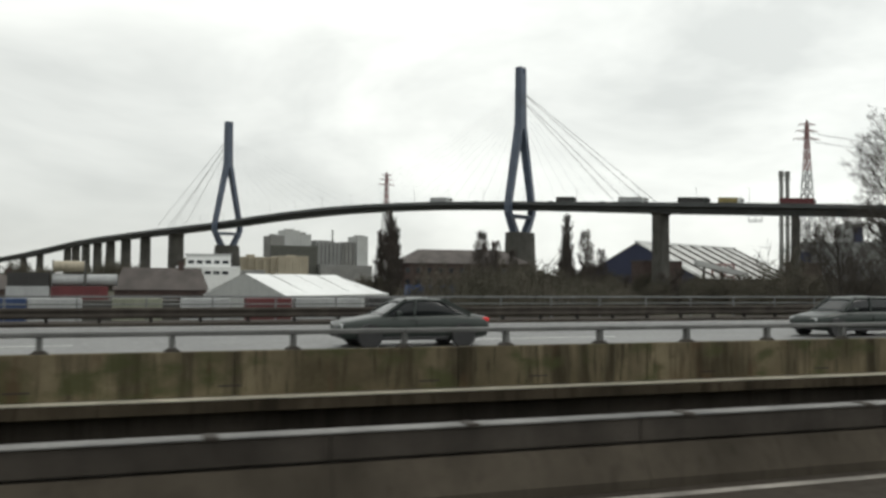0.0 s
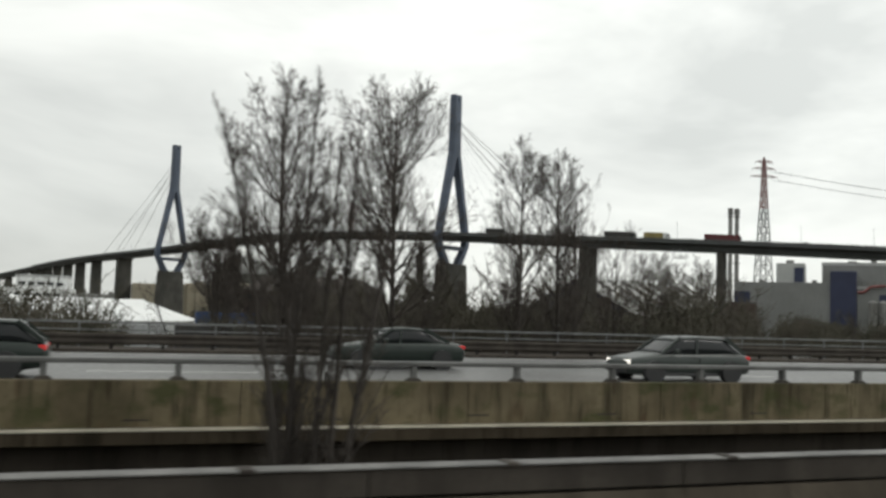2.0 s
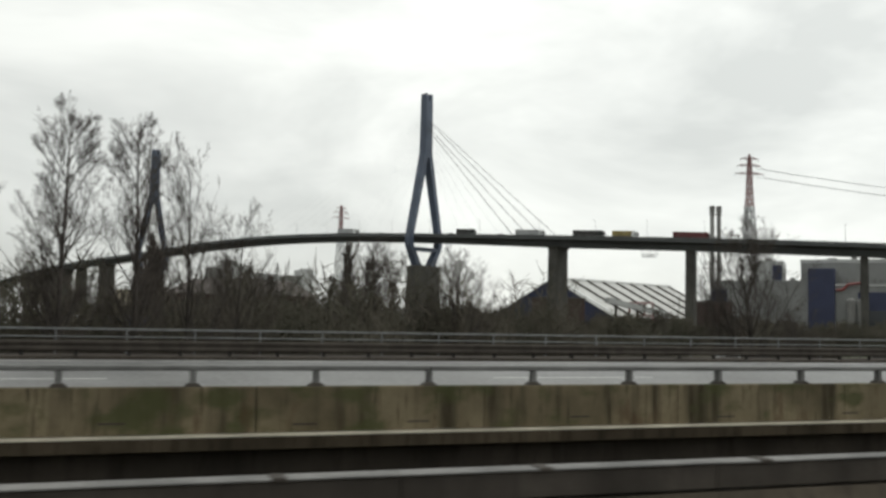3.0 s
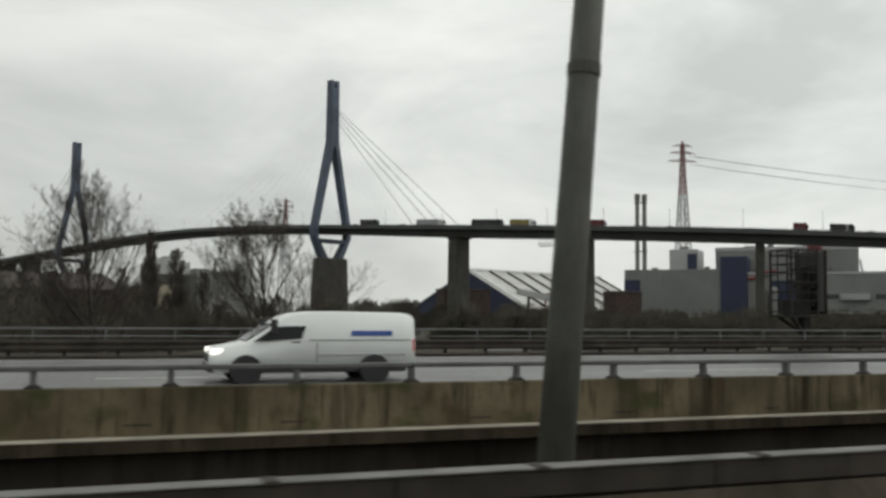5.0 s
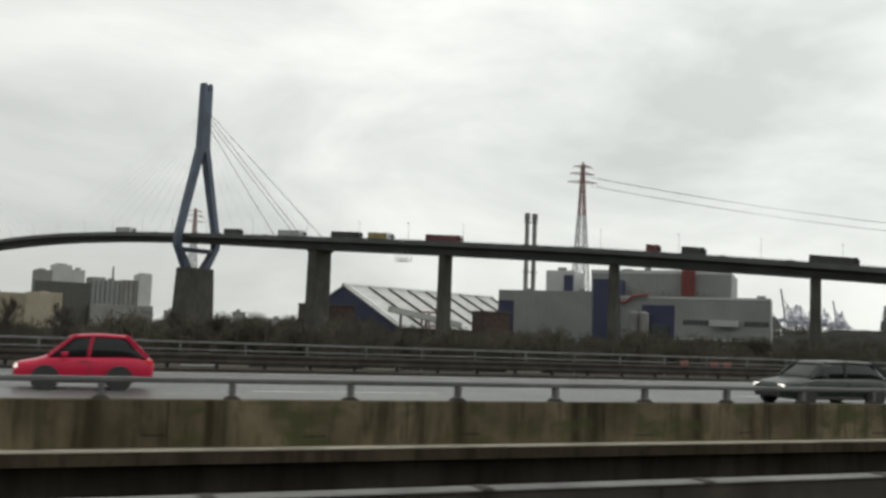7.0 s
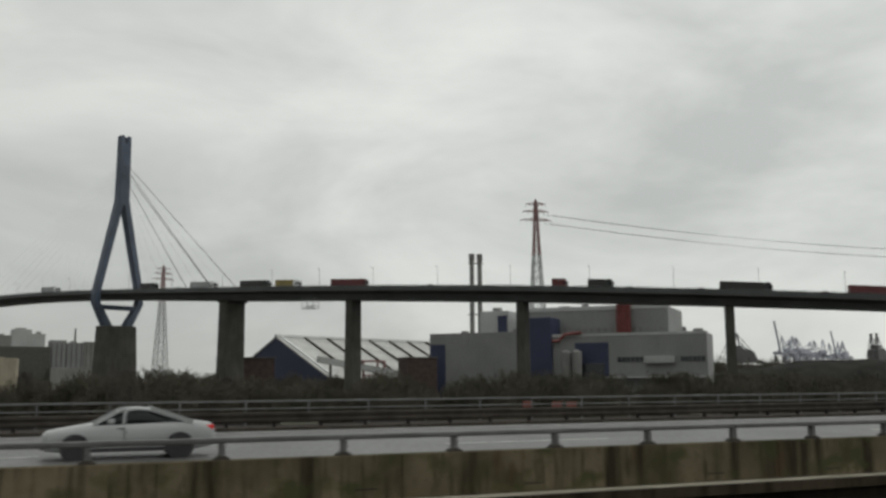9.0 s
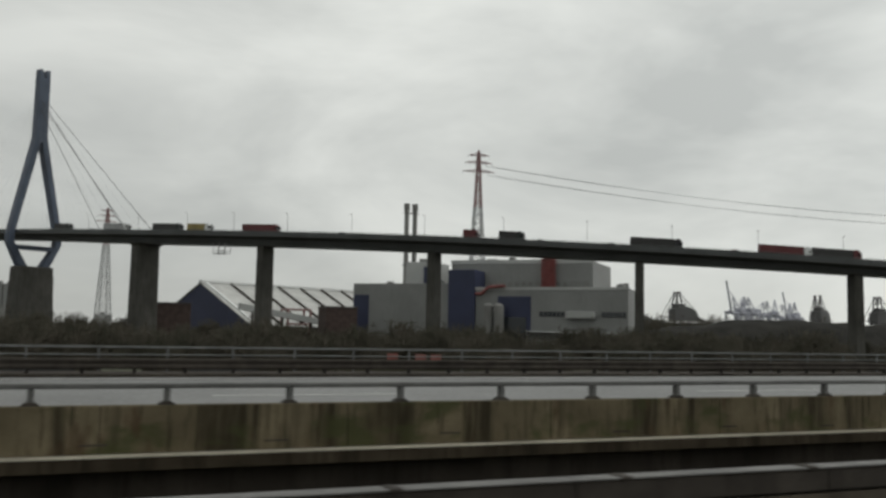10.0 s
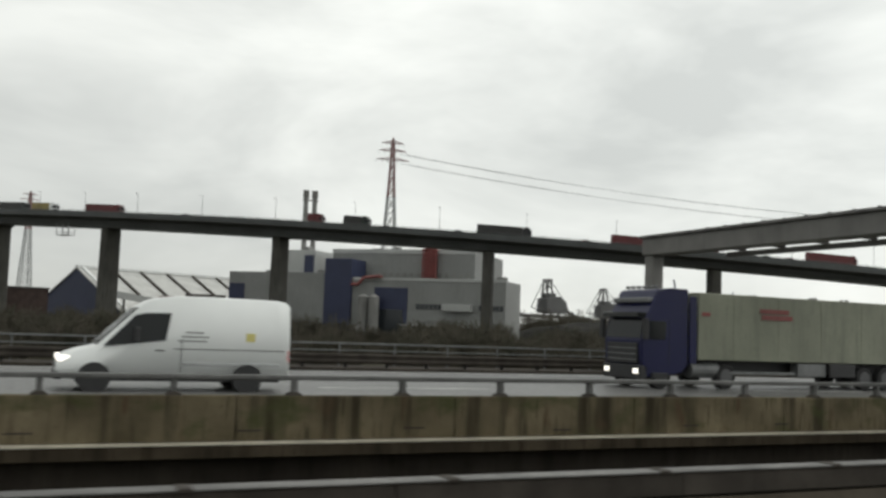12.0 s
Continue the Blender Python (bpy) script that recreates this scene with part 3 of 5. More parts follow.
def tree_meshes(seed, h, r, counts, spread=(0.75, 0.7, 0.7, 0.6), lift=0.7, stems=1, lean=0.0, fine_r=0.011, vase=0.46, crown=None):
    rng = random.Random(seed)
    wood, fine = [], []
    for s in range(stems):
        d = Vector((rng.uniform(-lean, lean), rng.uniform(-lean, lean), 1)).normalized()
        o = Vector((rng.uniform(-0.3, 0.3), rng.uniform(-0.3, 0.3), -0.3)) if stems > 1 else Vector((0, 0, -0.3))
        grow(rng, wood, fine, o, d, h * rng.uniform(0.8, 1.0) if stems > 1 else h, r, 0, counts, spread, lift, fine_r, vase, crown)
    return tubes_mesh("trunk", wood, M["bark"]), tubes_mesh("crown", fine, M["twig"])


def plant_tree(kind, x, y, z, scale, turn, label, group=""):
    t = thing("bare_tree", label, "tree", Matrix.Translation((x, y, z)) @ Matrix.Rotation(turn, 4, "Z") @ Matrix.Scale(scale, 4), group)
    part("trunk", kind[0], None, t)
    part("crown", kind[1], None, t)
    return t


broad = [tree_meshes(s, 15.5, 0.27, (34, 13, 7, 4), (0.72, 0.62, 0.7, 0.7), 0.75, vase=0.62) for s in (3, 8)]
slim = tree_meshes(21, 18, 0.18, (36, 8, 6, 3), (0.6, 0.6, 0.6, 0.6), 0.55)
sapling = tree_meshes(41, 13.6, 0.1, (44, 8, 4), (0.5, 0.55, 0.6, 0.5), 0.9, stems=6, lean=0.13, fine_r=0.008, vase=0.15)
oval = [tree_meshes(s, 19.0, 0.25, (64, 15, 7, 3), (0.86, 0.62, 0.7, 0.6), 0.5, vase=0.26, fine_r=0.0095, crown=(0.16, 0.5)) for s in (61, 68)]
thin_oval = tree_meshes(73, 17.5, 0.2, (52, 12, 7, 3), (0.7, 0.6, 0.7, 0.6), 0.6, vase=0.2, fine_r=0.0095, crown=(0.2, 0.5))
broad_far = [tree_meshes(s, 15.5, 0.27, (34, 11, 6, 2), (0.72, 0.62, 0.7, 0.7), 0.75, vase=0.6, fine_r=0.04) for s in (4, 9)]
oval_far = tree_meshes(63, 17.6, 0.3, (46, 12, 6, 2), (0.6, 0.55, 0.65, 0.6), 0.8, vase=0.36, fine_r=0.03)
poplar_far = tree_meshes(33, 20, 0.28, (90, 11, 6), (0.36, 0.4, 0.5, 0.5), 0.75, vase=0.3, fine_r=0.045)

T_BARE = "tall bare winter tree with dense fine twigs beside the motorway"
for kind, x, y, s, turn in ((oval[0], 59.7, 51.4, 1.1, 0.3), (oval[1], 65.1, 46.7, 1.03, 1.7), (thin_oval, 71.4, 45.3, 1.0, 3.9), (thin_oval, 75.2, 47.6, 1.0, 0.5), (slim, 77.6, 50, 0.9, 2.6),
                            (slim, 80.6, 50, 0.74, 4.0), (broad[1], 121.5, 60, 0.98, 0.9), (broad[0], 129.6, 46.0, 0.78, 2.4), (broad[1], 124.5, 59, 0.52, 5), (broad[0], 56.3, 55.4, 0.8, 1.2), (broad[1], 62.5, 60.5, 0.66, 3.3), (broad[0], 90.5, 62, 0.78, 4.6), (broad[1], 99, 66, 0.8, 0.2)):
    plant_tree(kind, x, y, GZ, s, turn, T_BARE, "bare trees in a row")
T_MID = "bare winter tree standing in harbour land"
for kind, x, y, s, turn in ((oval_far, 79, 247, 1.05, 0), (broad_far[0], 133, 244, 0.9, 1), (poplar_far, 80.8, 255, 1.36, 2), (poplar_far, 77.6, 253, 1.08, 0.7), (poplar_far, 83.8, 256, 1.14, 4.1), (oval_far, 124.6, 228, 0.98, 1), (oval_far, 128.5, 232, 0.8, 3), (broad_far[1], 130, 226, 0.8, 2), (poplar_far, 131.3, 240, 1.33, 3), (oval_far, 138.3, 240, 1.26, 2.2), (oval_far, 144.5, 243, 0.98, 0.4), (oval_far, 97.5, 226, 1.16, 5.2), (oval_far, 104, 230, 1.04, 3.7), (oval_far, 110.5, 232, 0.92, 1.9),
                            (broad_far[0], 137, 238, 0.75, 1), (broad_far[1], 121, 222, 0.7, 4), (broad_far[0], 160, 226, 0.72, 5), (broad_far[1], 148, 236, 0.62, 0.6), (broad_far[0], 205, 300, 0.7, 2.2),
                            (broad_far[1], 88, 200, 0.72, 1.1), (broad_far[1], 138, 238, 0.8, 1.2), (broad_far[1], 171, 150, 0.62, 2.9), (slim, 225, 180, 0.62, 1), (slim, 228, 182, 0.6, 2),
                            (broad_far[0], 268, 330, 0.62, 3.3), (broad_far[1], 290, 350, 0.6, 4.4), (broad_far[0], 36, 660, 0.8, 0), (broad_far[1], -60, 620, 0.9, 1)):
    plant_tree(kind, x, y, GZ, s, turn, T_MID, "bare trees on harbour land")
plant_tree(sapling, 54.6, 19.5, GZ, 1.06, 2.1, "thin leafless sapling growing between the two carriageways", "saplings between carriageways")
plant_tree(sapling, 156.5, 17.6, GZ, 0.95, 1.4, "thin leafless sapling growing between the two carriageways", "saplings between carriageways")

# shrub with withered leaves between the carriageways
rng = random.Random(77)
stems, leaves = [], bmesh.new()
for k in range(26):
    o = Vector((rng.uniform(-0.6, 0.6), rng.uniform(-0.4, 0.4), -0.2))
    d = Vector((rng.uniform(-0.13, 0.13), rng.uniform(-0.1, 0.1), 1)).normalized()
    L = rng.uniform(8.6, 11.6)
    p = o
    for i in range(6):
        q = p + d * (L / 6) + Vector((rng.uniform(-0.12, 0.12), rng.uniform(-0.08, 0.08), 0))
        stems.append((p.copy(), q.copy(), 0.018 - 0.002 * i, 0.016 - 0.002 * i, 4))
        if i > 3:
            for j in range(16):
                c = p.lerp(q, rng.random()) + Vector((rng.uniform(-0.3, 0.3), rng.uniform(-0.3, 0.3), rng.uniform(-0.2, 0.2)))
                stems.append((p.lerp(q, 0.3), c, 0.007, 0.004, 3))
                a, e = Vector((rng.gauss(0, 1), rng.gauss(0, 1), rng.gauss(0, 1))).normalized() * rng.uniform(0.07, 0.15), Vector((rng.gauss(0, 1), rng.gauss(0, 1), rng.gauss(0, 1))).normalized() * rng.uniform(0.05, 0.1)
                leaves.faces.new([leaves.verts.new(c + w) for w in (-a, e - a * 0.1, a, -e - a * 0.1)])
        p = q
bush = thing("leafy_shrub", "dark shrub with a few withered leaves between the carriageways", "shrub", pose(150.3, 17.4, GZ))
part("branchwork", tubes_mesh("branchwork", stems, M["bark"]), None, bush)
part("leaves", leaves, M["leaf"], bush, kind="stuff")
copy_thing(bush, pose(151.7, 17.6, GZ, 0, 0, 140))
copy_thing(bush, pose(153.2, 17.2, GZ - 1.2, 0, 0, 60))


def thicket(name, spots, seed, label, per=1.0, fine=1.0):
    """Dense leafless scrub: spots of x, y, half length, half depth, height above the land."""
    rng = random.Random(seed)
    segs = []
    for x, y, a, c, h in spots:
        for k in range(int(per * (14 + a * h * 0.9))):
            o = Vector((x + rng.uniform(-a, a), y + rng.uniform(-c, c), GZ - 0.2))
            edge = 1 - 0.5 * abs(o.x - x) / a
            L = h * rng.uniform(0.45, 1.0) * edge
            d = Vector((rng.uniform(-0.3, 0.3), rng.uniform(-0.3, 0.3), 1)).normalized()
            top = o + d * L
            w = (0.05 + 0.010 * L) * fine
            segs.append((o, top, w * 1.3, 0.03 * fine, 3))
            for j in range(9):
                f = rng.uniform(0.1, 0.97)
                b0 = o.lerp(top, f)
                e = b0 + Vector((rng.uniform(-1, 1), rng.uniform(-1, 1), rng.uniform(0.2, 1.1))) * (L * 0.3 * (1.15 - f) + 0.3)
                segs.append((b0, e, w * 0.75, 0.02 * fine, 3))
                segs.append((b0.lerp(e, 0.5), b0.lerp(e, 0.6) + Vector((rng.uniform(-1, 1), rng.uniform(-1, 1), rng.uniform(0, 1))) * (0.1 * L), w * 0.45, 0.02 * fine, 3))
    ob = new(name, tubes_mesh(name, segs, M["scrub"]))
    return tagged(ob, label, "scrub", kind="stuff")


rng = random.Random(5)
row = []
for k in range(70):
    x = 78 + k * 6.2
    row.append((x, 250 + 40 * math.sin(k * 0.7) + rng.uniform(-15, 15), rng.uniform(5, 9), 5, rng.uniform(9, 12) + (2.0 if x > 180 else 0)))
for k in range(40):
    x = 230 + k * 8
    row.append((x, 205 - 0.05 * (x - 230) + rng.uniform(-15, 15), 7, 4, rng.uniform(8.5, 11.8)))
for x, y, h in ((312, 424, 15), (330, 420, 13.5), (346, 414, 12), (275, 420, 15), (255, 425, 16), (240, 430, 16), (222, 436, 15), (360, 398, 12), (390, 390, 11), (410, 376, 11), (428, 362, 10.5)):
    row.append((x, y, 11, 4, h))
thicket("scrub_belt", row, 6, "dark leafless scrub belt across the harbour land", 3.6)
thicket("scrub_near", [(43, 96, 5, 4, 13), (48.5, 97, 3.5, 3, 12.5), (37.5, 97, 4, 3, 12.5), (36, 79, 4, 3, 10.5), (42, 80, 4, 3, 11.5), (48, 82, 4, 3, 10), (30, 80, 4, 3, 9), (86, 190, 8, 4, 13), (104, 212, 12, 5, 15.5), (92, 215, 8, 4, 15), (116, 220, 8, 4, 14), (128, 226, 8, 4, 13), (140, 232, 10, 4, 12)] + [(60 + 9 * k, 62 + 10 * math.sin(k * 1.3), 5, 3, 7.2 + 1.2 * math.sin(k * 2.1)) for k in range(4)] + [(66, 130, 10, 6, 9), (84, 150, 10, 6, 9.5), (100, 170, 12, 8, 10), (112, 190, 12, 8, 10.5), (96, 205, 14, 6, 13), (72, 195, 6, 3, 9)], 9,
        "leafless bramble and scrub below the trees", 4.4, 0.55)
thicket("scrub_roadside", [(64 + 5.5 * k, 66 + 9 * math.sin(k * 1.7) + 1.4 * k, 4.5, 3, 13.2 + 1.6 * math.sin(k * 2.3)) for k in range(11)] + [(67 + 4 * k, 54 + 2 * math.sin(k * 2.1), 3.4, 2.2, 12.4 + 1.5 * math.sin(k * 1.6)) for k in range(6)], 19, "red-brown leafless brush behind the row of trees", 5.0, 0.42)
thicket("far_woods", [(-260 + 24 * k + rng.uniform(-8, 8), 1050 + 260 * math.sin(k * 0.37), 16, 12, rng.uniform(12, 24)) for k in range(90)], 12, "hazy line of distant bare woods", 1.0)
thicket("far_woods_east", [(330 + 18 * k + rng.uniform(-6, 6), 640 - 4 * k + rng.uniform(-30, 30), 13, 9, rng.uniform(17, 25)) for k in range(60)], 13, "dark distant bare woods behind the works", 2.2)
thicket("bank_woods", [(536 + 13 * k + rng.uniform(-4, 4), 468 + rng.uniform(-8, 8), 10, 6, rng.uniform(21, 27)) for k in range(15)] + [(630 + 12 * k + rng.uniform(-4, 4), 556 + rng.uniform(-6, 6), 9, 5, rng.uniform(23, 29)) for k in range(13)], 15, "dark bare wood along an overgrown bank", 1.1)
thicket("woods_west", [(-200 + 17 * k + rng.uniform(-6, 6), 650 + 30 * math.sin(k * 1.9), 13, 9, rng.uniform(16, 25)) for k in range(14)], 14, "dark bare woods behind the harbour yards", 1.8)
# dark earth bank
bank = bmesh.new()
bmesh.ops.create_grid(bank, x_segments=60, y_segments=16, size=1)
for v in bank.verts:
    fx, fy = v.co.x, v.co.y
    hgt = (19.0 + 2.5 * math.exp(-((fx + 0.45) / 0.2) ** 2)) * max(0, 1 - fx * fx) ** 0.3 * max(0, 1 - fy * fy) ** 0.8
    v.co = Vector((692 + 165 * fx, 392 + 36 * fy - 34 * fx, GZ - 0.4 + hgt + 2.0 * noise.noise(Vector((fx * 11, fy * 4, 0))) * min(1, hgt / 5)))
solid("earth_bank", bank, M["bank"], "long dark earth bank overgrown with scrub", "bank", "structure", smooth=True)

# ---------------------------------------------------------------- waste power station
P0, UX, VX = Vector((379.7, 425.3, 0)), Vector((0.718, -0.696, 0)), Vector((0.696, 0.718, 0))
PLM = Matrix.Translation((P0.x, P0.y, GZ)) @ pose(0, 0, 0, 0, 0, math.degrees(math.atan2(UX.y, UX.x)))
plant = thing("power_station", "large grey and blue clad waste power station hall", "power station", PLM)


def block(name, u0, u1, v0, v1, top, material, label="", z0=GZ - 0.2, parent=None):
    bm = rbox(u0, u1, v0, v1, z0 - GZ, top - GZ, 0.15)
    return part(name, bm, material, parent or plant, label)


low = block("low_hall", 0, 50, 0, 40, 25, M["grey_clad"], "pale grey clad hall")
block("blue_panel", 0.2, 8.4, -0.25, -0.01, 19.6, M["blue_clad"], "blue cladding", parent=plant)
block("side_panel", -0.25, -0.01, 0.5, 18, 19.6, M["blue_clad"])
tower = block("boiler_tower", 21, 36, 15, 36, 36.4, M["white_clad"], "white clad boiler tower")
block("blue_stripe", 30.5, 35.5, 14.7, 14.98, 34, M["blue_clad"])
block("blue_tower", 49.5, 62.5, -1.2, 14, 31.3, M["blue_clad"], "dark blue clad tower")
main = block("main_hall", 45, 114, 15.2, 60, 36.2, M["grey_clad"], "pale grey main hall")
block("roof_edge", 44.8, 114.2, 15.0, 15.19, 37, M["white_clad"], z0=35)
front = block("front_hall", 62.6, 132.6, 0, 23.8, 22.6, M["grey_clad"], "pale grey front hall with dark window bands")
block("roof_edge", 62.4, 132.8, -0.2, -0.01, 23.2, M["white_clad"], z0=21.9)
block("blue_gate", 73.4, 89, -0.28, -0.01, 19, M["blue_clad"], "blue cladding round a tall gate")
block("gate", 75, 87, -0.5, -0.29, 9.5, M["window"])
for a, c in ((92.8, 104.7), (120.9, 131.7)):
    block("window_band", a, c, -0.2, -0.01, 12.2, M["window"], z0=10)
    for k in range(6):
        block("mullion", a + (c - a) * k / 6 + 0.05, a + (c - a) * k / 6 + 0.2, -0.3, -0.21, 12.2, M["grey_clad"], z0=10)
block("canopy", 105.5, 118.4, -3.2, -0.01, 12.4, M["white_clad"], "white canopy box", z0=9.4)
block("base_band", 62.7, 132.6, -0.35, -0.01, 2.4, M["concrete"])
block("loading_roof", 88, 132.6, -5, -0.36, 3.4, M["white_clad"], z0=2.8)
for k in range(15):
    block("vent", 64 + 3.3 * k, 65.6 + 3.3 * k, 14.8, 14.98, 26.5, M["concrete"], z0=24.2)
for k in range(3):
    block("stair_post", 90.5 + 3 * k, 91.1 + 3 * k, 11.6, 12.2, 37, M["red"], z0=22.6)
for k in range(7):
    block("stair_landing", 90.3, 97.2, 11.4, 14.9, 24.6 + 2 * k, M["red"], z0=24.2 + 2 * k)
    part("stair_flight", bar(bmesh.new(), (91, 11.5, 24.4 + 2 * k - GZ), (96.5, 11.5, 26.2 + 2 * k - GZ), 0.4, 0.5), M["red"], plant)
block("stair_wall", 91.2, 96.4, 12.3, 14.97, 37.2, M["red"], "red stair tower", z0=22.6)
for k, (u, r) in enumerate(((70.2, 2.3), (75.2, 2.3))):
    s = tube(bmesh.new(), (u, -4.4, 0), (u, -4.4, 14.6 - GZ), r, n=20)
    tube(s, (u, -4.4, 14.6 - GZ), (u, -4.4, 15.8 - GZ), r, 0.5, n=20)
    part("silo", s, M["concrete"], plant, "pale round silo", smooth=False)
pipe = bmesh.new()
for a, c in (((63, -1.8, 20), (66, -1.8, 20)), ((66, -1.8, 20), (69, -1.8, 23)), ((69, -1.8, 23), (76, -1.8, 23.6)), ((76, -1.8, 23.6), (76, 1, 23.6))):
    tube(pipe, (a[0], a[1], a[2] - GZ), (c[0], c[1], c[2] - GZ), 0.7, n=8)
part("red_pipe", pipe, M["red"], plant, "red painted pipe")
for k, (u, v, w, h) in enumerate(((26, 20, 4, 2), (58, 30, 5, 2.5), (70, 28, 3, 3), (84, 30, 6, 2), (104, 26, 4, 2.2), (109, 30, 3, 3), (126, 8, 4, 2.2), (110, 10, 2, 1.4), (12, 12, 3, 1.6), (40, 10, 2.5, 1.8))):
    top = 36.2 if 45 < u < 120 and v > 15 else 22.6 if u > 62 else 36.4 if 21 < u < 36 and v > 15 else 25
    block("roof_unit", u, u + w, v, v + w, top + h, M["concrete"], z0=top - 0.05)
stack = thing("chimney_pair", "two slim pale grey chimneys joined by platforms", "chimney", pose(439.0, 503.2, GZ))
for s in (-1, 1):
    c = tube(bmesh.new(), (s * 2.6, 0, -0.2), (s * 2.6, 0, 82), 1.55, 1.35, n=16)
    ch = part("flue", c, M["concrete"], stack, "pale grey flue")
    part("flue_top", tube(bmesh.new(), (s * 2.6, 0, 80.6), (s * 2.6, 0, 84.8), 1.75, n=16), M["portal_grey"], ch)
for z in (30, 48, 64, 79):
    part("platform", cube(-4.6, 4.6, -1.2, 1.2, z, z + 0.4), M["galv_dark"], stack)

# ---------------------------------------------------------------- storage shed with ribbed roof
RX, RN = Vector((0.891, 0.454, 0)), Vector((0.454, -0.891, 0))
shed = thing("storage_shed", "long storage shed with pale ribbed roof and blue gable", "shed", Matrix.Translation((317.4, 496.2, GZ)) @ pose(0, 0, 0, 0, 0, math.degrees(math.atan2(RX.y, RX.x))))
LEN, HW, RZ, EZ = 139, 43, 33.3, 11.3
part("gable", loft(bmesh.new(), [[(x, HW, -0.2), (x, HW, EZ), (x, 0, RZ - 0.6), (x, -HW, EZ), (x, -HW, -0.2)] for x in (0.4, 0.9)]), M["blue_clad"], shed, "dark blue gable wall")
part("gable", loft(bmesh.new(), [[(x, HW, -0.2), (x, HW, EZ), (x, 0, RZ - 0.6), (x, -HW, EZ), (x, -HW, -0.2)] for x in (LEN - 0.9, LEN - 0.4)]), M["grey_clad"], shed)
for s in (-1, 1):
    part("roof_slope", loft(bmesh.new(), [[(x, 0, RZ - 0.5), (x, 0, RZ), (x, s * (HW + 1), EZ - 0.3), (x, s * (HW + 1), EZ - 0.8)] for x in (-0.3, LEN)]), M["roof_panel"], shed, "pale translucent roof sheets")
    part("side_wall", cube(0.9, LEN - 0.9, s * HW - 0.3, s * HW + 0.3, -0.2, EZ - 0.9), M["galv_dark"], shed)
    for k in range(9):
        x = 2 + 16.6 * k
        part("rib", loft(bmesh.new(), [[(a, 0, RZ + 0.02), (a, 0, RZ + 0.9), (a, s * (HW + 1), EZ + 0.6), (a, s * (HW + 1), EZ - 0.28)] for a in (x, x + 1.5)]), M["galv_dark"] if k else M["membrane"], shed)
        if k < 8:
            part("dark_strip", loft(bmesh.new(), [[(a, s * HW * f0, RZ - (RZ - EZ) * f0 * 1.0 + 0.06 - 0.3 * f0) for f0 in (0.52, 0.97)] + [(a, s * HW * f0, RZ - (RZ - EZ) * f0 + 0.12 - 0.3 * f0) for f0 in (0.97, 0.52)] for a in (x + 5.5, x + 16)]), M["galv_dark"], shed)
part("ridge_cap", rbox(-0.3, LEN, -1.3, 1.3, RZ - 0.35, RZ + 1.1, 0.1), M["membrane"], shed, "pale ridge cap")
annex = thing("brick_annex", "low dark red brick annex beside a shed", "building", pose(291, 434, GZ, 0, 0, 0))
part("wall", rbox(-12.5, 12.5, -6, 6, -0.2, 19.6, 0.1), M["brick"], annex)
part("roof", rbox(-12.9, 12.9, -6.4, 6.4, 19.62, 20.3, 0.1), M["roof_dark"], annex)
annex2 = copy_thing(annex, pose(365.6, 404, GZ, 0, 0, 0) @ Matrix.Diagonal((0.6, 1, 0.98, 1)))
frame_red = thing("red_loading_frame", "open red steel loading frame in front of a shed", "frame", pose(363, 470, GZ, 0, 0, 20))
for x in (-7, 7):
    for y in (-3, 3):
        part("post", bar(bmesh.new(), (x, y, -0.2), (x, y, 19.5), 0.9, 0.9), M["red_pale"], frame_red)
    part("cross_bar", bar(bmesh.new(), (x, -3, 19.5), (x, 3, 19.5), 0.8, 0.8), M["red_pale"], frame_red)
for z in (12, 19.5):
    for y in (-3, 3):
        part("long_bar", bar(bmesh.new(), (-7, y, z), (7, y, z), 0.8, 0.9), M["red_pale"], frame_red)
conv = thing("conveyor", "pale inclined conveyor gallery on trestles", "conveyor", pose(330, 452, GZ))
part("gallery", bar(bmesh.new(), (0, 0, 20), (46, 12, 13), 3, 3), M["white_clad"], conv)
for f in (0.15, 0.5, 0.85):
    part("trestle", bar(bmesh.new(), (46 * f, 12 * f, -0.2), (46 * f, 12 * f, 19.0 - 7 * f), 1, 1), M["galv_dark"], conv)


# ---------------------------------------------------------------- power masts and lines
def lattice(bm, levels, r):
    """Square lattice tower: levels of (z, half width)."""
    for (za, wa), (zb, wb) in zip(levels, levels[1:]):
        ca = [Vector((sx * wa, sy * wa, za)) for sx, sy in ((-1, -1), (1, -1), (1, 1), (-1, 1))]
        cb = [Vector((sx * wb, sy * wb, zb)) for sx, sy in ((-1, -1), (1, -1), (1, 1), (-1, 1))]
        for i in range(4):
            j = (i + 1) % 4
            bar(bm, ca[i], cb[i], r * 1.7, r * 1.7)
            bar(bm, ca[i], cb[j], r, r)
            bar(bm, ca[j], cb[i], r, r)
            bar(bm, cb[i], cb[j], r, r)
    return bm


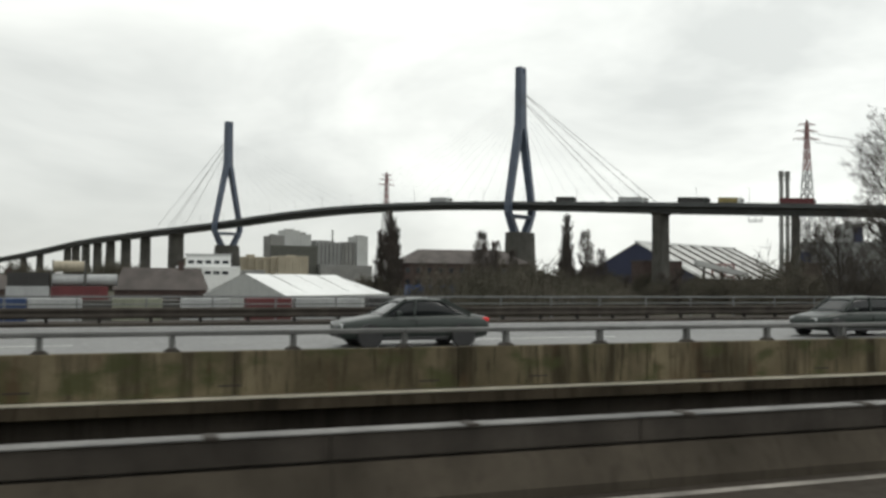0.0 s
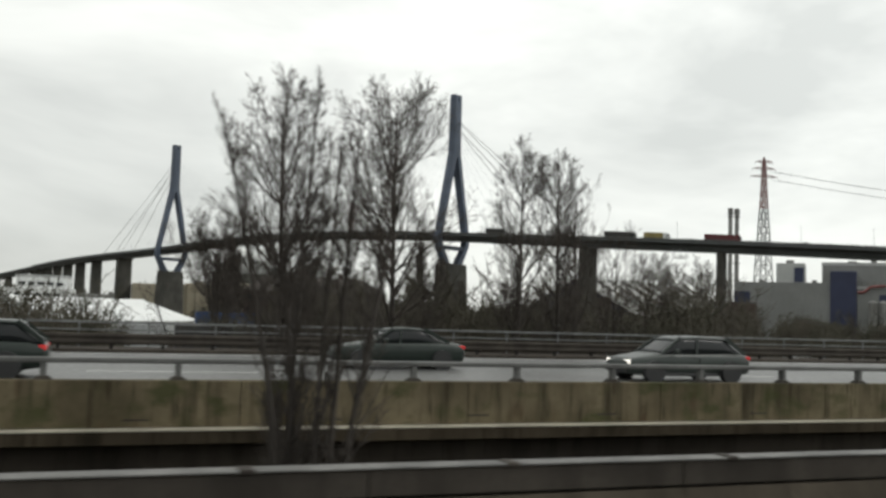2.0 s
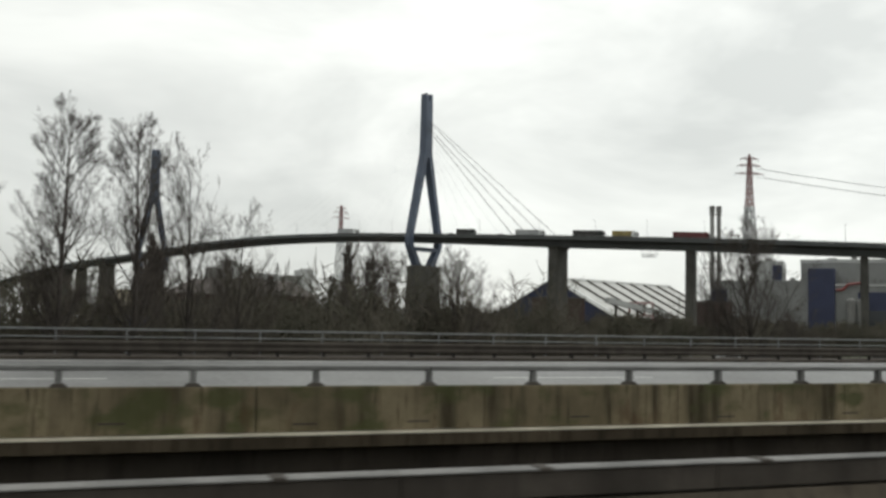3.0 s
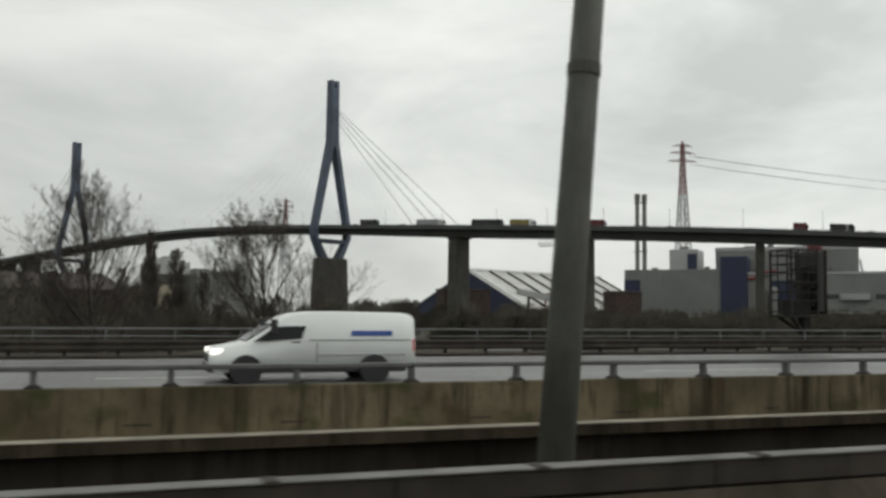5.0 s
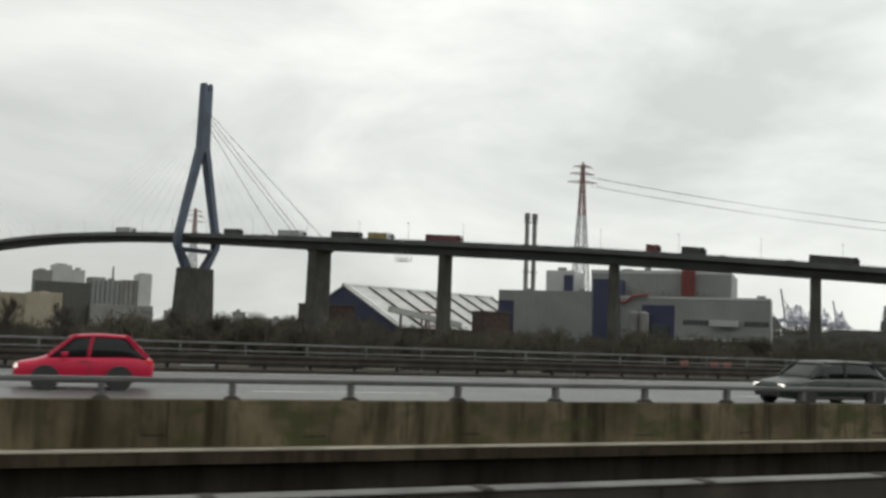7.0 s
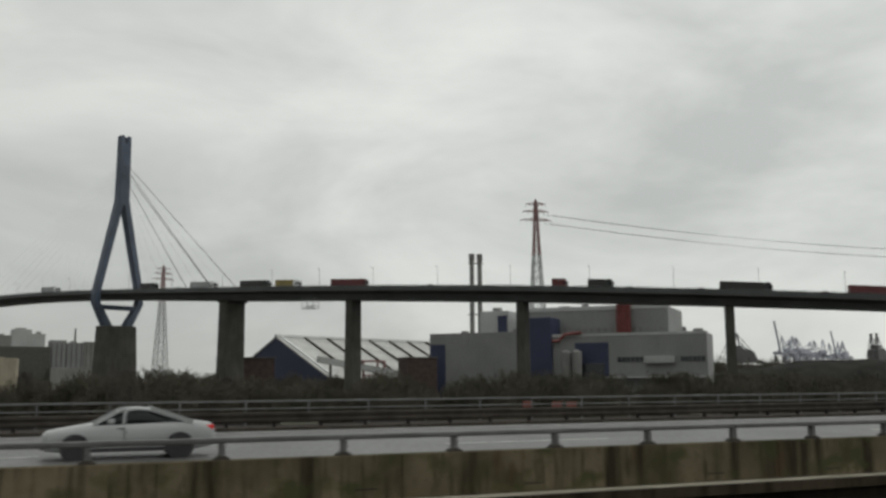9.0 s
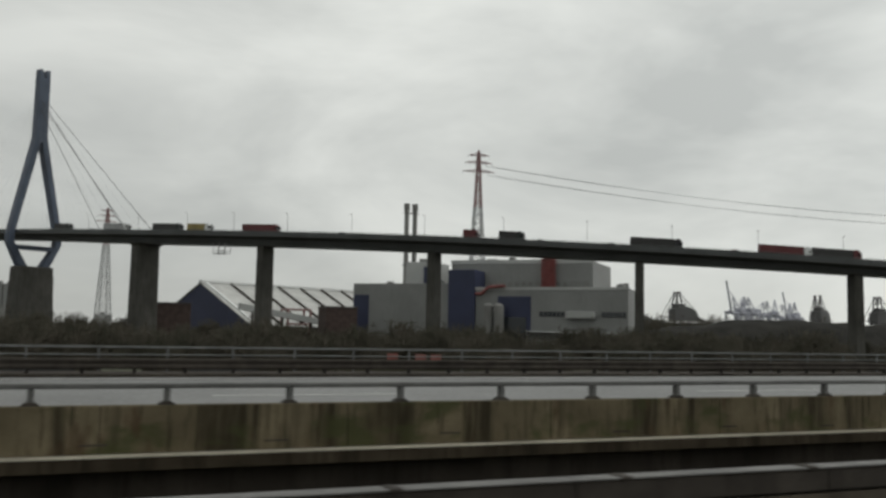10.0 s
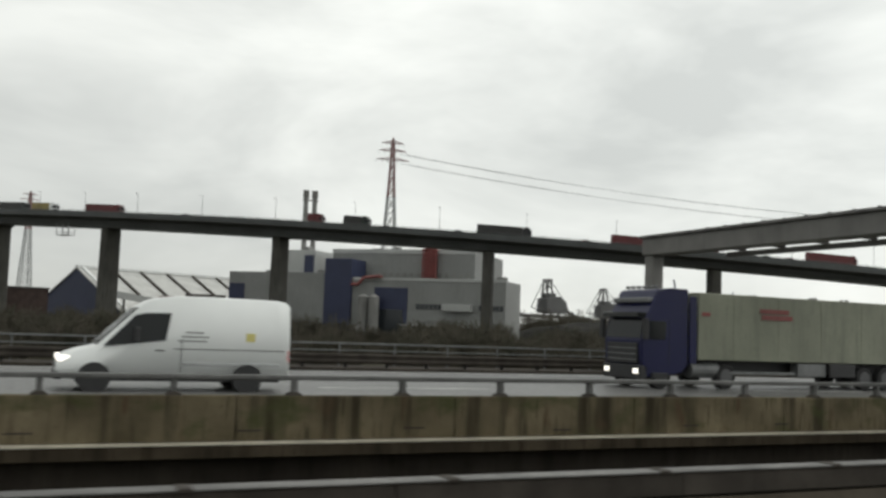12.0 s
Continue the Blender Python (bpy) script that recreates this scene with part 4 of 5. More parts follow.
def mast(m, label):
    t = thing("power_mast", label, "pylon mast", m)
    lo = [(-0.3 + 10.5 * k, 7.0 - 0.52 * k) for k in range(10)]
    hi = [(94.2, 2.3), (102, 1.9), (110, 1.6), (118, 1.3), (126, 1.0), (130, 0.8), (134.2, 0.15)]
    part("lower_tower", lattice(bmesh.new(), lo, 0.42), M["mast_grey"], t, "pale grey lattice", kind="stuff")
    part("upper_tower", lattice(bmesh.new(), hi, 0.36), M["red_pale"], t, "red painted lattice", kind="stuff")
    for z, w in ((119.3, 11.2), (125.4, 9.4), (130.6, 7.2)):
        for s in (-1, 1):
            for y in (-1.2, 1.2):
                part("arm_chord", bar(bmesh.new(), (0, y, z), (s * w, 0, z), 0.35, 0.35), M["red_pale"], t)
                part("arm_tie", bar(bmesh.new(), (0, y, z + 1.7), (s * w, 0, z), 0.3, 0.3), M["red_pale"], t)
            for f in (0.3, 0.6, 1.0):
                part("insulator", bar(bmesh.new(), (s * w * f, 0, z), (s * w * f, 0, z - 1.9), 0.18, 0.18), M["galv"], t)
    return t


m1 = mast(pose(510.1, 560.2, GZ, 0, 0, -10), "tall lattice power mast with red top and arms")
copy_thing(m1, pose(294.1, 962.9, GZ, 0, 0, 20) @ Matrix.Diagonal((1, 1, 0.945, 1)))
m3 = copy_thing(m1, pose(1180, 470, GZ, 0, 0, -10))
lines = thing("power_lines", "thin sagging power lines between masts", "power line")
for z, w in ((117.2, 11.2), (123.4, 9.4)):
    for s, kk in ((1, 1.0), (0.5, 0.97)):
        pa, pb = Vector((510.1 + w * s, 560.2 - 2 * s, z + GZ)), Vector((1180 + w * s, 470 - 2 * s, z + GZ))
        seg = []
        for k in range(41):
            f = k / 40
            q = pa.lerp(pb, f)
            q.z -= 4 * 17 * kk * f * (1 - f)
            seg.append(q)
        rings = [[q + Vector((0, 0.13 * math.cos(w), 0.13 * math.sin(w))) for w in (0.8, 2.4, 3.9, 5.5)] for q in seg]
        part("wire", loft(bmesh.new(), rings), M["galv"], lines)

# ---------------------------------------------------------------- harbour buildings on the far side
def hip_house(name, label, m, w, d, eave, ridge, wall, roof, inset, windows=0, chimney=True):
    t = thing(name, label, "house", m)
    part("wall", rbox(-w / 2, w / 2, -d / 2, d / 2, -0.2, eave, 0.05), M[wall], t)
    e = 0.5
    bm = bmesh.new()
    lowr = [(-w / 2 - e, -d / 2 - e, eave), (w / 2 + e, -d / 2 - e, eave), (w / 2 + e, d / 2 + e, eave), (-w / 2 - e, d / 2 + e, eave)]
    vs = [bm.verts.new(p) for p in lowr] + [bm.verts.new((-w / 2 + inset, 0, ridge)), bm.verts.new((w / 2 - inset, 0, ridge))]
    for f in ((0, 1, 5, 4), (1, 2, 5), (2, 3, 4, 5), (3, 0, 4), (3, 2, 1, 0)):
        bm.faces.new([vs[i] for i in f])
    rf = part("roof", bm, M[roof], t, "dark tiled roof")
    if chimney:
        part("chimney", rbox(w * 0.18, w * 0.18 + 1.2, -0.6, 0.6, ridge - 1.5, ridge + 1.4, 0.05), M["brick"], rf)
    for k in range(windows):
        x = -w / 2 + (k + 0.5) * w / windows
        for z in (eave - 2.2, eave - 5.6):
            if z > 0.4:
                part("window", rbox(x - 0.6, x + 0.6, -d / 2 - 0.08, -d / 2 + 0.05, z - 0.8, z + 0.8, 0.02), M["window"], t)
    return t


hip_house("brick_house", "dark brick house with steep grey roof", pose(15.6, 218, GZ, 0, 0, -8), 19.5, 10, 6.2, 11.2, "brick", "roof_dark", 1.2, 6)
hip_house("dark_warehouse", "old dark brick warehouse with hipped roof", pose(106.5, 263, GZ, 0, 0, -6), 40, 16, 13.8, 18.2, "brick", "roof_dark", 6.5, 12)
hip_house("brick_house", "small dark brick house with low roof", pose(-22, 235, GZ, 0, 0, 5), 20, 10, 6, 9.5, "brick", "roof_dark", 1.5, 5)
hip_house("garden_house", "small cream house among bushes", pose(133.5, 262, GZ, 0, 0, 0), 6, 6, 6, 7.6, "cream", "membrane", 0.5, 2, False)

hall = thing("tent_hall", "white membrane storage hall with low gable", "hall", pose(31.5, 200, GZ, 0, 0, 45))
TW, TL = 11.0, 46.0
part("membrane_roof", loft(bmesh.new(), [[(x, -TW, 5.3), (x, 0, 10.0 - d), (x, TW, 5.3), (x, TW, 5.1), (x, 0, 9.8 - d), (x, -TW, 5.1)] for x, d in ((0, 0), (10, 0.12), (20, 0), (30, 0.12), (38, 0), (TL, 2.4))]), M["membrane"], hall, "white roof membrane")
part("gable", loft(bmesh.new(), [[(x, -TW + 0.1, -0.2), (x, -TW + 0.1, 5.2), (x, 0, 9.8), (x, TW - 0.1, 5.2), (x, TW - 0.1, -0.2)] for x in (0.02, 0.2)]), M["white_clad"], hall, "grey-white gable sheet")
for s in (-1, 1):
    part("side_wall", cube(0.2, TL, s * (TW - 0.1) - 0.1, s * (TW - 0.1) + 0.1, -0.2, 5.05), M["white_clad"], hall)
for k in range(5):
    part("rib", loft(bmesh.new(), [[(9.5 * k + a, -TW - 0.05, 5.25), (9.5 * k + a, 0, 10.08), (9.5 * k + a, TW + 0.05, 5.25), (9.5 * k + a, 0, 9.9)] for a in (-0.08, 0.08)]), M["grey_clad"], hall)

office = thing("white_office", "low white flat-roofed office block", "building", pose(31, 286, GZ, 0, 0, -8))
part("wall", rbox(-4.5, 8.5, -4, 6, -0.2, 15.6, 0.1), M["membrane"], office)
part("roof_edge", rbox(-4.7, 8.7, -4.2, 6.2, 15.62, 16.2, 0.05), M["white_clad"], office, "white roof edge")
part("wing", rbox(-7, 11.5, -8, -4.05, -0.2, 12.4, 0.1), M["membrane"], office, "white lower front wing")
part("wing", rbox(8.75, 19, -4, 6, -0.2, 11.4, 0.1), M["concrete"], office, "grey lower wing")
for z in (10.0, 13.2):
    yf = -8.06 if z < 12 else -4.06
    for k in range(5):
        part("window", rbox(-3.8 + 2.5 * k, -2.0 + 2.5 * k, yf, yf + 0.2, z, z + 1.0, 0.02), M["window"], office)

works = thing("grain_works", "pale grey grain works with square silo blocks", "factory", pose(150, 862, GZ, 0, 0, 6))
for nm, x0, x1, y0, y1, top, mt in (("silo_block", 0, 14, 0, 24, 49.5, "concrete"), ("tower", 14.1, 30, 2, 24, 55, "white_clad"), ("silo_block", 30.1, 41, 2, 26, 51.5, "white_clad"),
                                   ("dark_block", 0, 45, -6, -0.1, 40, "lampgrey"), ("silo_block", 45.1, 58, 0, 26, 46, "grey_clad"), ("silo_block", 58.2, 72, 0, 26, 44, "grey_clad"), ("silo_block", 72.2, 86, 0, 26, 45, "concrete"),
                                   ("tower", 86.2, 98, -2, 24, 51, "white_clad"), ("low_shed", 45, 98, -14, -2.1, 22, "concrete")):
    part(nm, rbox(x0, x1, y0, y1, -0.2, top, 0.3), M[mt], works)
for k in range(10):
    part("rib", rbox(46.2 + 4 * k, 46.8 + 4 * k, -0.6, 0.05, 22, 43, 0.1), M["lampgrey"], works)
for x, y, w, top, h in ((3, 8, 6, 49.5, 1.6), (17, 8, 9, 55, 1.4), (34, 10, 4, 51.5, 2.2), (62, 8, 5, 44, 1.8), (88, 6, 10, 51, 1.2)):
    part("roof_unit", rbox(x, x + w, y, y + 6, top + 0.01, top + h, 0.2), M["concrete"], works)
part("stack", tube(bmesh.new(), (66, 12, 44), (66, 12, 57), 0.9, 0.7, n=10), M["lampgrey"], works, "thin dark stack")
tanks = thing("cream_depot", "long cream flat-roofed depot building", "depot", pose(112, 800, GZ))
part("wall", rbox(-43, -0.2, 2, 30, -0.2, 26.0, 0.3), M["cream"], tanks)
part("wall", rbox(0, 34, 0, 30, -0.2, 27.5, 0.3), M["cream"], tanks)
part("wall", rbox(34.2, 61, -2, 28, -0.2, 28.6, 0.3), M["cream"], tanks)
for k in range(9):
    part("pilaster", rbox(2 + 6.4 * k, 2.8 + 6.4 * k, -2.4, 0.3, -0.2, 27, 0.1), M["cream"], tanks)
for x in (8, 44):
    part("roof_unit", rbox(x, x + 7, 5, 12, 27, 29.6, 0.2), M["cream"], tanks)
city = thing("grey_blocks", "hazy grey harbour blocks in the distance", "building", pose(-30, 1250, GZ))
for k, (x, w, h) in enumerate(((0, 26, 30), (40, 20, 38), (75, 30, 26), (130, 18, 46), (170, 30, 30), (330, 30, 34), (372, 24, 26), (420, 22, 38), (470, 30, 24), (560, 26, 30))):
    part("block", rbox(x, x + w * 0.7, 0, 16, -0.2, 7 + h * 0.5, 0.2), M["concrete"], city)
    part("roof_unit", rbox(x + w * 0.2, x + w * 0.4, 4, 12, 7 + h * 0.5 + 0.01, 10 + h * 0.5, 0.2), M["concrete"], city)


def crate(x, y, z, turn, color, label="weathered steel shipping container", size=12.2):
    t = thing("shipping_container", label, "container", pose(x, y, z, 0, 0, turn), "stacked containers")
    part("body", rbox(0, size, -1.2, 1.2, 0, 2.55, 0.04), M[color], t)
    ribs = mesh_of("rib", rbox(-0.1, 0.1, -1.26, -1.19, 0.2, 2.4, 0.02), M[color])
    for k in range(int(size / 1.0)):
        part("rib", ribs, None, t).location.x = 0.6 + k
    part("door", rbox(size, size + 0.06, -1.1, 1.1, 0.1, 2.45, 0.02), M[color], t)
    return t


YT, ST = GZ + 1.17, -2.4       # tops of the two yards
for x, y, z, size, n, col, lab in ((-18.2, 123, YT, 12.2, 2, "box_blue", "blue shipping container in a yard"), (-5.7, 123, YT, 6.06, 2, "box_white", "white shipping container in a yard"),
                                  (-31, 124, YT, 12.2, 2, "box_red", "dark red shipping container in a yard"), (4.0, 124, YT, 6.06, 2, "box_green", "pale green shipping container in a yard"),
                                  (12.4, 123, YT, 6.06, 2, "box_white", "white shipping container in a yard"), (20.8, 124, YT, 6.06, 2, "box_red", "dark red shipping container in a yard"),
                                  (27.4, 124, YT, 9.1, 2, "box_white", "white shipping container in a yard"), (38, 125, YT, 12.2, 2, "box_black", "dark shipping container in a yard"),
                                  (52, 126, YT, 6.06, 2, "box_white", "white shipping container in a yard"), (59, 126, YT, 12.2, 2, "box_black", "dark shipping container in a yard"),
                                  (68, 199, GZ - 0.02, 12.2, 3, "box_blue", "blue shipping container behind a hall"), (-23, 190, ST, 7, 2, "box_red", "dark red shipping container in a yard"),
                                  (-14.2, 190, ST, 7.5, 1, "box_white", "white shipping container in a yard"), (-14.0, 190, ST + 2.57, 7.2, 1, "box_black", "black shipping container on a white one"),
                                  (-6.4, 190, ST, 10.2, 1, "box_red", "dark red shipping container under tanks"),
                                  (205, 178, GZ - 0.02, 12.2, 1, "box_black", "dark shipping container on waste ground"), (236, 172, GZ - 0.02, 12.2, 1, "box_black", "dark shipping container on waste ground"),
                                  (190, 160, GZ - 0.02, 6.06, 1, "box_white", "white shipping container on waste ground"), (222, 158, GZ - 0.02, 6.06, 1, "box_green", "pale green shipping container on waste ground"),
                                  (252, 160, GZ - 0.02, 6.06, 1, "box_green", "pale green shipping container on waste ground"), (267, 168, GZ - 0.02, 12.2, 1, "box_black", "dark shipping container on waste ground")):
    for k in range(n):
        crate(x, y, z + 2.57 * k, 0, col, lab, size)
for x, z, col in ((-6.3, ST + 2.57, "box_white"), (-0.2, ST + 2.57, "box_white"), (-6.2, ST + 5.12, "cream")):
    t = thing("tank_container", "pale cylindrical tank container in a steel frame", "tank", pose(x, 190, z), "tank containers")
    part("tank", tube(bmesh.new(), (0.1, 0, 1.25), (5.7, 0, 1.25), 1.1, n=20), M[col], t, smooth=False)
    for xx in (0.05, 5.75):
        for a, c in (((xx, -1.2, 0.0), (xx, -1.2, 2.5)), ((xx, 1.2, 0.0), (xx, 1.2, 2.5)), ((xx, -1.2, 0.08), (xx, 1.2, 0.08)), ((xx, -1.2, 2.45), (xx, 1.2, 2.45))):
            part("frame_bar", bar(bmesh.new(), a, c, 0.14, 0.14), M["galv"], t)
yard = thing("yard_platform", "raised asphalt loading yard", "platform", pose(-45, 115, GZ), kind="structure")
part("slab", cube(0, 125, 0, 42, -0.2, 1.17), M["yard"], yard)
part("slab", cube(15, 62, 65, 82, -0.2, ST - GZ), M["yard"], yard)


# ---------------------------------------------------------------- harbour cranes
class Bars:
    """Collects bars of a thing, each of them a part of its own."""

    def __init__(self, owner, name, color):
        self.owner, self.name, self.color = owner, name, color

    def put(self, p, q, w, h):
        part(self.name, bar(bmesh.new(), p, q, w, h), M[self.color], self.owner)


def quay_crane(m, boom_up, color, label):
    t = thing("container_crane", label, "crane", m, "container cranes")
    legs = Bars(t, "leg", color)
    for x in (-12, 12):
        for y in (-9, 9):
            legs.put((x, y, -0.2), (x, y, 42), 1.7, 1.7)
        legs.put((x, -9, 14), (x, 9, 14), 1.4, 1.6)
        legs.put((x, -9, 42), (x, 9, 42), 1.4, 1.6)
    for y in (-9, 9):
        legs.put((-12, y, 14), (12, y, 14), 1.4, 1.6)
        legs.put((-12, y, 14), (12, y, 42), 0.9, 0.9)
    part("girder", bar(bmesh.new(), (-30, 0, 43.6), (13, 0, 43.6), 4, 2.4), M[color], t)
    part("machine_house", rbox(-16, -4, -4, 4, 44.9, 50, 0.2), M[color], t)
    top = Bars(t, "apex_bar", color)
    for y in (-4, 4):
        top.put((12, y, 43), (8, 0, 66), 1.1, 1.1)
        top.put((-6, y, 43), (8, 0, 66), 0.9, 0.9)
    if boom_up:
        part("boom", bar(bmesh.new(), (13, 0, 44), (26, 0, 86), 2.2, 1.4), M[color], t)
        part("tie", bar(bmesh.new(), (8, 0, 66), (22, 0, 74), 0.5, 0.5), M[color], t)
    else:
        part("boom", bar(bmesh.new(), (13, 0, 43.6), (56, 0, 43.6), 3.4, 2.0), M[color], t)
        part("tie", bar(bmesh.new(), (8, 0, 66), (50, 0, 44.6), 0.5, 0.5), M[color], t)
    return t


qa = quay_crane(pose(1088, 967, GZ, 0, 0, 200) @ Matrix.Scale(0.98, 4), True, "crane_blue", "blue-grey container crane with raised boom")
qb = quay_crane(pose(1122, 985, GZ, 0, 0, 200), False, "crane_blue", "blue-grey container crane with lowered boom")
copy_thing(qa, pose(1232, 1016, GZ, 0, 0, 195) @ Matrix.Scale(0.9, 4))
for k in range(9):
    copy_thing(qb, pose(1146 + 27 * k, 1002 + 14 * k + 25 * (k % 3), GZ, 0, 0, 190 + 12 * (k % 4)))


def yard_crane(m):
    t = thing("bulk_crane", "dark grey level-luffing bulk crane on a portal", "crane", m, "bulk cranes")
    p = Bars(t, "leg", "crane_grey")
    for x in (-7, 7):
        for y in (-5, 5):
            p.put((x, y, -0.2), (x * 0.5, y * 0.5, 20), 1.2, 1.2)
    for z in (8, 20):
        for y in (-5, 5):
            f = 1 - 0.5 * z / 20
            p.put((-7 * f, y * f, z), (7 * f, y * f, z), 1, 1)
    part("machine_house", loft(bmesh.new(), [[(-9, y, 19.6), (-9, y, 28.6), (3, y, 30.4), (10, y, 27.5), (12.5, y, 22), (12.5, y, 19.6)] for y in (-4, 4)]), M["crane_grey"], t)
    part("roof_box", rbox(-6, 1, -3, 3, 29.2, 32.2, 0.2), M["crane_grey"], t)
    part("conveyor", bar(bmesh.new(), (10, 0, 23), (27, 0, 18), 2.2, 1.8), M["crane_grey"], t)
    part("driver_cab", rbox(12.6, 15, -1.5, 1.5, 20.5, 23.5, 0.2), M["crane_grey"], t)
    top = Bars(t, "jib_bar", "crane_grey")
    for y in (-2, 2):
        top.put((-7.5, y, 28), (-5.4, y, 40), 0.8, 0.8)
        top.put((-1.2, y, 29), (-3.4, y, 40), 0.8, 0.8)
        top.put((-6, y, 40.3), (-2.6, y, 40.3), 1.2, 1.5)
        top.put((-5.6, y, 40), (-17, y, 23), 0.4, 0.4)
        top.put((-3.2, y, 40), (10, y, 28), 0.4, 0.4)
        top.put((-17, y, 23), (-9, y, 21), 0.5, 0.5)
    part("bridge_beam", rbox(-40, 40, -2, 2, 16.5, 18.6, 0.1), M["crane_grey"], t)
    for x in (-36, -22, 22, 36):
        part("trestle", bar(bmesh.new(), (x, 0, -0.2), (x, 0, 16.5), 1.0, 1.0), M["crane_grey"], t)
    return t


yc = yard_crane(pose(712, 600, GZ) @ Matrix.Scale(1.1, 4))
for x, y, a in ((660, 600, 20), (958, 622, 0), (1000, 625, 10), (900, 640, 25)):
    copy_thing(yc, pose(x, y, GZ, 0, 0, a) @ Matrix.Scale(1.1, 4))

# ---------------------------------------------------------------- lamp posts, sign boxes and the sign portal
def lamp_post(x):
    t = thing("lamp_post", "tall grey tapered steel lamp post between the carriageways", "lamp post", pose(x, 16.9, GZ, 0, 4.6, 0), "lamp posts between the carriageways")
    part("pole", tube(bmesh.new(), (0, 0, 0.32), (0, 0, 20.5), 0.42, 0.29, n=16), M["lampgrey"], t, smooth=True)
    part("foot", tube(bmesh.new(), (0, 0, -0.25), (0, 0, 0.9), 0.46, n=16), M["lampgrey"], t, smooth=True)
    part("collar", tube(bmesh.new(), (0, 0, 14.0), (0, 0, 14.25), 0.355, n=16), M["lampgrey"], t)
    part("bracket", rbox(-0.6, 0.6, -0.6, 0.6, -0.05, 0.12, 0.02), M["lampgrey"], t)
    for s in (-1, 1):
        arm = part("arm", tube(bmesh.new(), (0, 0, 20.4), (0, s * 1.8, 20.9), 0.06, n=8), M["lampgrey"], t)
        part("lamp_head", rbox(-0.18, 0.18, s * 1.8 - 0.4, s * 1.8 + 0.4, 20.85, 21.05, 0.04), M["lampgrey"], arm)
    return t


lamp_post(130.35)
lamp_post(282.4)


def sign_box(m, label):
    """Motorway sign seen from behind: a flat box on a post, with a railed ladder cage."""
    t = thing("motorway_sign_box", label, "sign", m, "motorway sign boxes")
    part("post", rbox(-0.22, 0.22, -0.22, 0.22, -1.4, 3.0, 0.04), M["dark_steel"], t)
    case = part("case", rbox(0.24, 0.62, -0.8, 0.8, 1.15, 4.15, 0.05), M["trim"], t, "black sign case")
    part("rim", rbox(0.63, 0.7, -0.88, 0.88, 1.05, 4.25, 0.03), M["galv_dark"], case)
    for z in (1.5, 2.4, 3.3):
        part("stay", bar(bmesh.new(), (-0.05, -0.7, z), (-0.05, 0.7, z), 0.12, 0.12), M["dark_steel"], t)
    # cage
    for x in (-1.4, 0.2):
        for y in (-0.75, 0.75):
            part("cage_post", bar(bmesh.new(), (x, y, 0.95), (x, y, 4.25), 0.09, 0.09), M["dark_steel"], t)
    for z in (1.15, 1.7, 2.1, 2.6, 3.1, 3.5, 3.95, 4.22):
        part("cage_rail", bar(bmesh.new(), (-1.4, -0.75, z), (0.2, -0.75, z), 0.05, 0.06), M["dark_steel"], t)
        part("cage_rail", bar(bmesh.new(), (-1.4, -0.75, z), (-1.4, 0.75, z), 0.05, 0.06), M["dark_steel"], t)
        if z:
            part("cage_rail", bar(bmesh.new(), (-1.4, 0.75, z), (0.2, 0.75, z), 0.05, 0.06), M["dark_steel"], t)
    for x in (-0.95, -0.35):
        for y in (-0.75, 0.75):
            part("cage_bar", bar(bmesh.new(), (x, y, 0.95), (x, y, 4.22), 0.05, 0.05), M["dark_steel"], t)
    part("cable_duct", rbox(-0.3, 0.1, -0.25, 0.25, 0.97, 3.4, 0.03), M["dark_steel"], t)
    for y in (-0.3, 0.35):
        part("ladder_side", bar(bmesh.new(), (-0.7, y, 0.9), (-0.7, y, 4.1), 0.07, 0.07), M["dark_steel"], t)
    for k in range(11):
        part("rung", bar(bmesh.new(), (-0.7, -0.3, 1.05 + 0.28 * k), (-0.7, 0.35, 1.05 + 0.28 * k), 0.04, 0.04), M["dark_steel"], t)
    part("floor_grating", rbox(-1.45, 0.23, -0.8, 0.8, 0.85, 0.97, 0.02), M["dark_steel"], t)
    part("control_box", rbox(-0.95, -0.2, -0.5, 0.5, 0.97, 1.75, 0.03), M["dark_steel"], t)
    part("brace", bar(bmesh.new(), (0, 0, 0.0), (-1.2, -0.5, 0.9), 0.14, 0.14), M["dark_steel"], t)
    part("brace", bar(bmesh.new(), (0, 0, 0.0), (-1.2, 0.5, 0.9), 0.14, 0.14), M["dark_steel"], t)
    part("foot_plate", rbox(-0.4, 0.4, -0.2, 1.2, -1.5, -1.36, 0.02), M["dark_steel"], t)
    return t


sb = sign_box(pose(160.0, YP - 1.6, -0.55, 0, 2.0, 0) @ Matrix.Scale(1.38, 4), "black motorway sign box with ladder cage")
sb2 = copy_thing(sb, Matrix.Translation((159.2, 41.9, 0.9)) @ Matrix.Scale(0.816, 4))
tagged(sb2, "black motorway sign box with ladder cage on a mast")
mp = part("mast", rbox(-0.2, 0.2, -0.2, 0.2, GZ - 1.6, -1.4, 0.03), M["dark_steel"], sb2)

